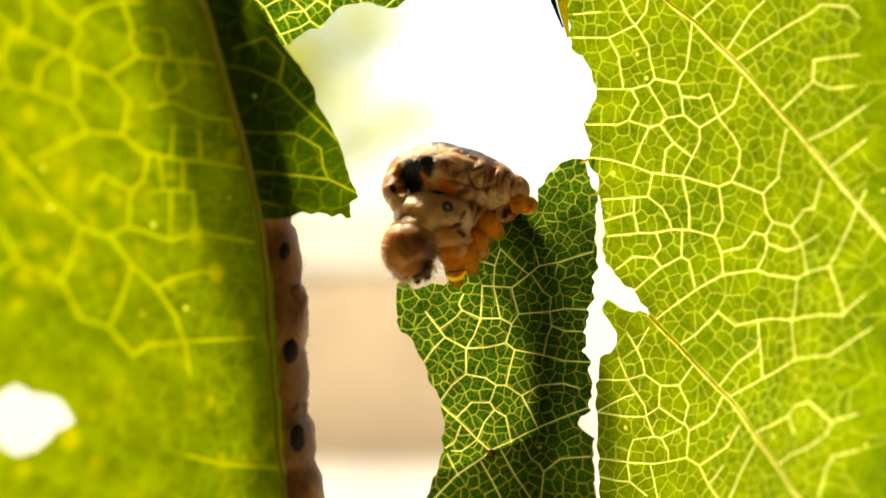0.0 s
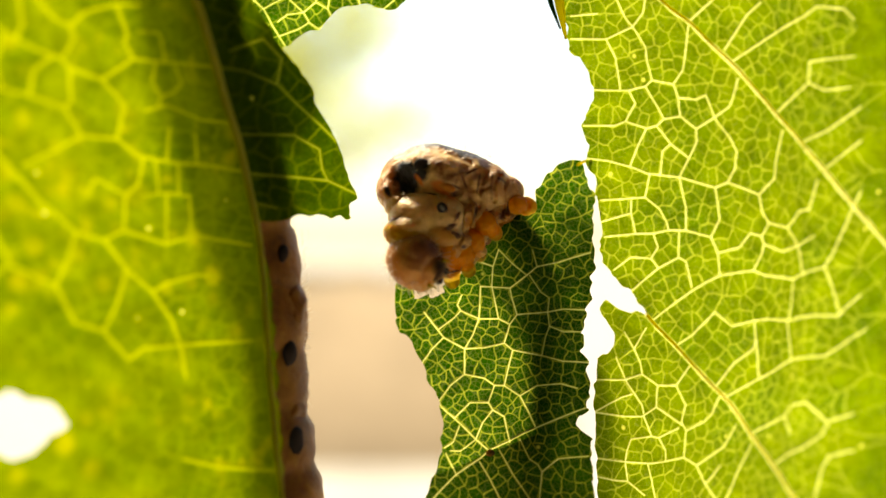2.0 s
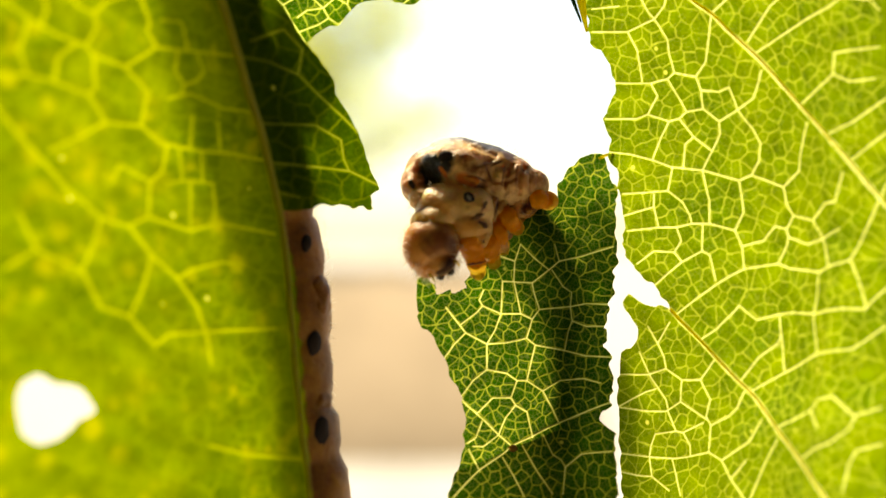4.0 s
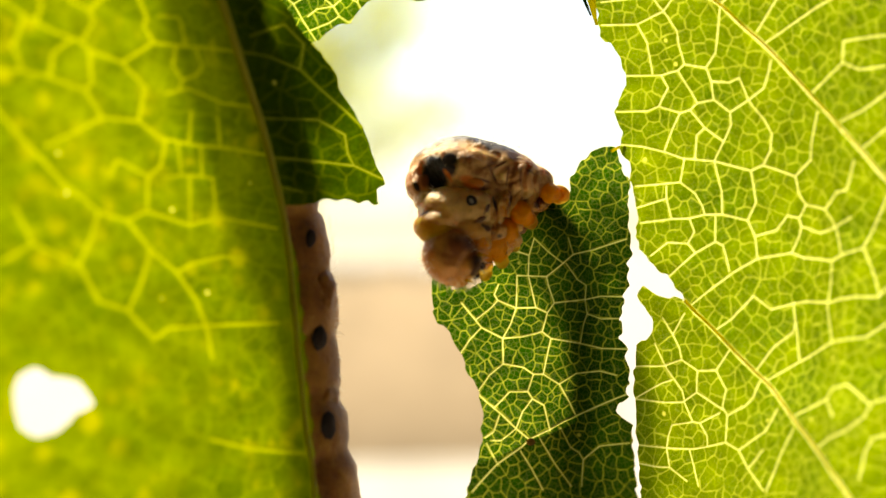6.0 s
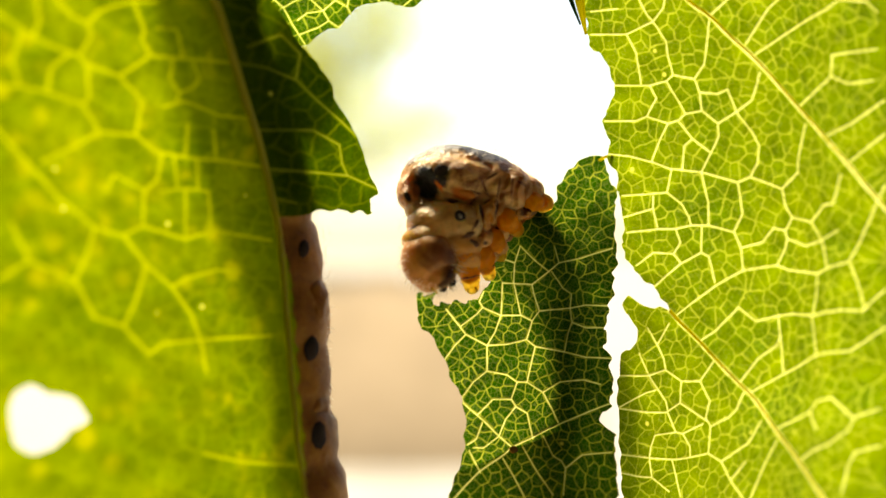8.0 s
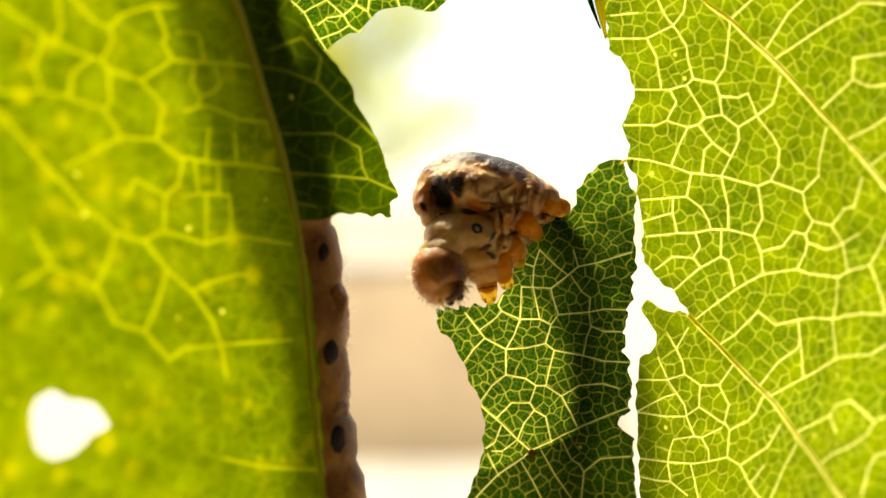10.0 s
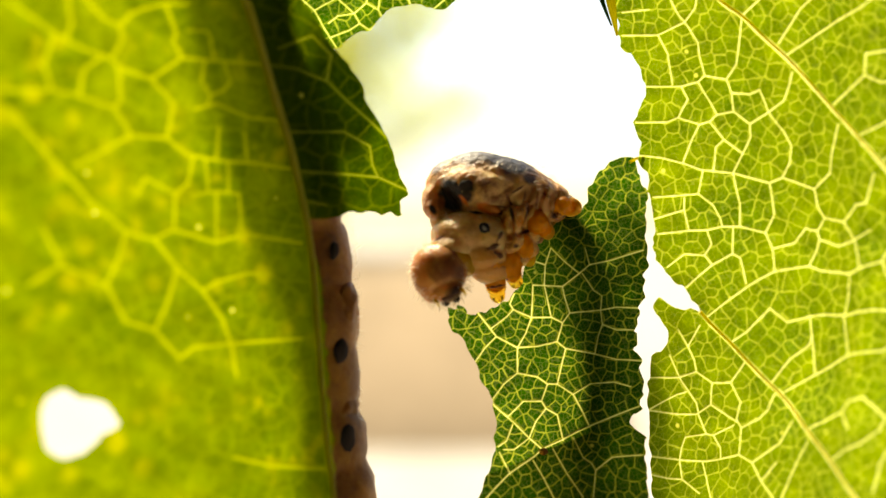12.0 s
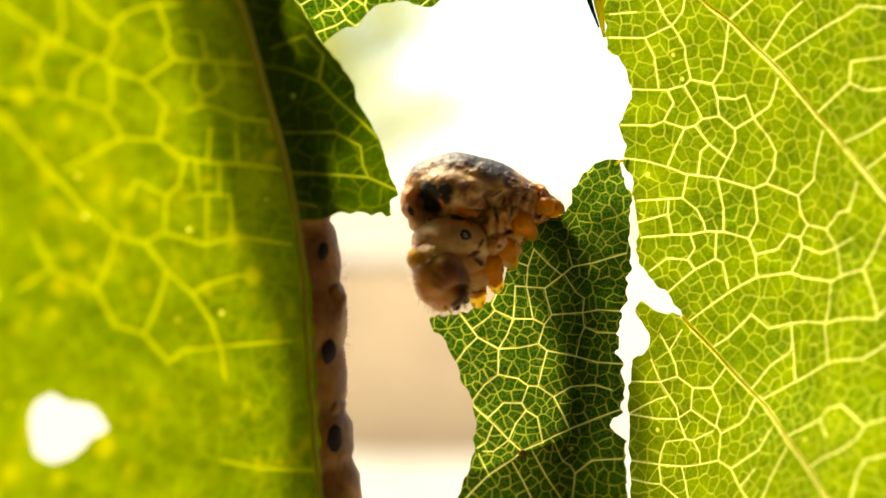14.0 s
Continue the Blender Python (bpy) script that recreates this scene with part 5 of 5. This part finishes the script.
def tree(place, height, spread, seed):
    """A young tree: tapered trunk, limbs and a loose crown of single leaves."""
    rng = random.Random(seed)
    ob = thing("tree", place, "pale green leafy tree in full sun", "tree")
    v, f = tube([(0, 0, 0), (0.03, 0, height * 0.3), (-0.02, 0.02, height * 0.6), (0.02, 0, height * 0.95)], [0.07, 0.055, 0.04, 0.01], 10)
    part("trunk", (v, f), M_bark, ob)
    tips = []
    for k in range(12):
        a, z = k * 2.4, height * (0.45 + 0.045 * k)
        reach = spread * rng.uniform(0.6, 1.0) * (1.15 - 0.05 * k)
        pts = [(0, 0, z), (math.cos(a) * reach * 0.5, math.sin(a) * reach * 0.5, z + reach * 0.3), (math.cos(a) * reach, math.sin(a) * reach, z + reach * 0.5)]
        part("limb", tube(curve_through(pts, 0.1), np.linspace(0.025, 0.006, len(curve_through(pts, 0.1))), 6), M_bark, ob)
        tips += [Vector(p) for p in curve_through(pts, 0.12)[2:]]
    verts, faces = [], []
    for k in range(5200):
        c = rng.choice(tips) + Vector((rng.gauss(0, 0.16), rng.gauss(0, 0.16), rng.gauss(0, 0.13)))
        m = Euler((rng.uniform(-1.2, 1.2), rng.uniform(-1.2, 1.2), rng.uniform(0, 6.3))).to_matrix()
        s = rng.uniform(0.03, 0.055)
        i = len(verts)
        verts += [tuple(c + m @ Vector(q) * s) for q in ((0, -1, 0), (0.55, -0.1, 0.12), (0, 1, -0.05), (-0.55, -0.1, 0.12))]
        faces += [(i, i + 1, i + 2), (i, i + 2, i + 3)]
    tagged(part("crown", (verts, faces), M_foliage, ob, "", False), "", "", "", "stuff")
    return ob


tree((-1.25, 12.0, 0), 3.6, 1.6, 4)

# ---------------------------------------------------------------- the shrub that carries the leaves
shrub = thing("mulberry_shrub", (0.052, 0.018, 0), "thin brown mulberry stem with green leaf stalks", "shrub")


def twig(name, points, r0, r1, mat):
    c = curve_through(points, 4.0)
    p = [tuple(at(*q) - Vector((0.052, 0.018, 0))) for q in c]
    return part(name, tube(p, np.linspace(r0, r1, len(p)) * MM, 10), mat, shrub)


twig("stem", ((52, 18, -1101), (50, 20, -700), (54, 17, -350), (49, 18, -120), (48, 16, -45), (46, 16, 20), (44, 15, 58)), 7.0, 2.2, M_bark)
twig("branch", ((45, 15.5, 40), (34, 13, 56), (14, 9, 52), (-4, 5, 46), (-18, -2, 43), (-36, -8, 44)), 2.0, 1.2, M_bark)
twig("leaf_stalk", ((48, 16, -45), (41, 13, -40), (36, 11, -31), (33.2, 9.2, -26.2)), 0.9, 0.6, M_rib)
twig("leaf_stalk", ((-16, -1, 43.5), (-14, -6, 36), (-14, -11, 28), (-14.2, -13.4, 22.6)), 0.9, 0.6, M_rib)
twig("leaf_stalk", ((-3, 5.3, 46), (-4, 2, 38), (-5, 0, 30), (-5.2, -0.9, 23.4)), 0.8, 0.5, M_rib)


# ---------------------------------------------------------------- what moves
def motions():
    turns = (
        (0, 0.031, 0.843, 0.070, -1.178, 0.032, 1.371), (0.5, -0.023, 0.163, 0.222, -1.794, 0.170, 1.62), (1, -0.348, 0.693, 0.113, -0.877, 0.203, -0.010),
        (1.5, -0.164, 0.544, -0.123, -0.168, 0.183, 0.023), (2, -0.083, 0.469, -0.059, -0.467, 0.029, 0.024), (2.5, 0.063, 0.545, 0.093, -0.960, -0.137, 0.050),
        (3, 0.080, 0.695, 0.136, -0.974, -0.133, 0.328), (5.5, -0.143, 0.546, 0.779, -4.222, -1.051, 0.764), (6, -0.690, 0.492, 0.662, -2.999, -0.162, -1.583),
        (6.5, -0.221, 0.521, 0.262, -0.772, 0.141, -0.934), (7, -0.294, 0.786, 0.166, -1.007, -0.076, -1.117), (9.5, 0, 0, 0, 0, 0, 0),
        (10, -0.075, -0.075, 0.123, -0.358, 0.069, -0.187), (10.5, -0.079, 0.035, 0.111, -0.542, -0.198, -0.565), (11, -0.245, 0.134, 0.114, -0.171, 0.162, -0.637),
        (11.5, -0.064, -0.248, 0.124, -0.389, 0.271, 0.139), (12, -0.145, -0.201, 0.211, -0.689, 0.217, -0.165), (12.5, -0.312, -0.285, 0.221, -0.700, 0.146, -0.954),
        (13, -0.161, -0.381, 0.187, -0.711, 0.069, -0.515), (13.5, -0.023, -0.308, 0.218, -0.777, 0.036, 0.140), (14, 0.234, 0.295, -0.165, 1.078, 0.057, -0.134))
    for ob in (left_leaf, other):
        rows = []
        for t, x, y, z, a, b, c in turns:
            w = Vector((radians(a), radians(b), radians(c)))
            m = Matrix.Rotation(w.length, 4, w.normalized()) if w.length > 1e-9 else Matrix.Identity(4)
            rows.append((t, Matrix.Translation(at(LEFT_AT[0] + x, LEFT_AT[1] + y, LEFT_AT[2] + z)) @ m))
        walk(ob, rows)
    # the swollen back sags slowly as the edge is eaten away
    sag = (
        (0, 10, -23), (0.5, 8, -24), (1, 0, -19), (1.5, 4, -19), (2, 1, -20), (2.5, -2, -18), (3, 10, -28), (5.5, -4, -14), (6, -10, -13), (6.5, 0, -12), (7, -1, -8), (9.5, 0, 0),
        (10, -9, 6), (10.5, -13, 6), (11, -10, 5), (11.5, -11, 11), (12, -13, 14), (12.5, -28, 18), (13, -33, 20), (13.5, -27, 20), (14, -24, 21))
    neck = (
        (0, 13, -24), (0.5, 13, -22), (1, 6, -19), (1.5, 8, -19), (2, 6, -24), (2.5, 9, -24), (3, 20, -42), (5.5, 1, -16), (6, -3, -19), (6.5, -1, -20), (7, 1, -8), (9.5, 0, 0),
        (10, -3, 10), (10.5, -8, 7), (11, -3, 6), (11.5, -1, 12), (12, -10, 11), (12.5, -24, 16), (13, -29, 20), (13.5, -18, 19), (14, -14, 24))
    step = 0.0345 * MM
    hub = Vector((2.0, 0.4, 3.4)) * MM
    walk(thorax, [(t, Matrix.Translation(hub + Vector((x * step * 0.8, 0, -z * step * 0.25))) @ Matrix.Rotation(z * step / 0.0040, 4, "X") @ Matrix.Translation(-hub)) for t, x, z in sag])
    walk(prothorax, [(t, Matrix.Translation((x * step, 0, -z * step))) for t, x, z in neck])
    for leg, share in ((front, 0.75), (middle, 0.6), (rear, 0.3)):
        home = leg.location.copy()
        walk(leg, [(t, Matrix.Translation(home + Vector((x, 0, -z)) * step * share)) for t, x, z in neck])
    # the hindmost grip slides forward with the body
    home = grip.location.copy()
    walk(grip, [(t, Matrix.Translation(home + Vector((x, 0, z)) * MM)) for t, x, z in ((0, 0.40, 0.05), (3, 0.45, 0.05), (7, 0.25, 0.0), (9.5, 0.05, 0.0), (12, 0.0, -0.1), (14, -0.1, -0.1))])
    for bit, when, way in scraps:
        rest, gone = Matrix.Identity(4), Matrix.Translation(way)
        walk(bit, [(0, rest), (when - 0.15, rest), (when, Matrix.Translation(way * 0.5)), (when + 0.15, gone), (14, gone)])
    # head: across, up, lean of the mouth to the side
    bites = (
        (0, -0.26, -0.35, 20), (0.5, -0.30, -0.74, 33), (1, -0.07, -0.72, 27), (1.5, 0.24, -0.62, 31), (2, 0.24, -0.88, 55), (2.5, 0.75, -1.00, 70),
        (3, 1.35, -0.22, 55), (3.3, -0.40, -0.20, 15), (4.4, 0.1, -0.55, 28), (5.5, 0.41, -1.0, 33), (6, 0.24, -1.20, 57), (6.3, 0.1, -1.0, 45), (6.5, -0.54, -0.72, 8), (7, -0.64, -1.05, 14),
        (8.2, -0.1, -1.1, 35), (9.0, 0.3, -1.3, 50), (9.3, -0.7, -1.35, 10), (9.5, -0.72, -1.48, 12), (10, -0.81, -1.61, 26), (10.5, -0.58, -1.47, 30), (11, -0.27, -1.65, 37), (11.5, 0.27, -1.81, 41),
        (11.8, 0.2, -1.7, 40), (12, -1.52, -1.62, 18), (12.5, -1.45, -1.92, 31), (13, -1.42, -1.90, 32), (13.5, -0.85, -1.92, 33), (14, -0.30, -2.07, 35))
    walk(head_, [(t, Matrix.Translation((x * MM, HEAD_AT[1] * MM, z * MM)) @ Matrix.Rotation(radians(-a), 4, "Y")) for t, x, z, a in bites])


motions()
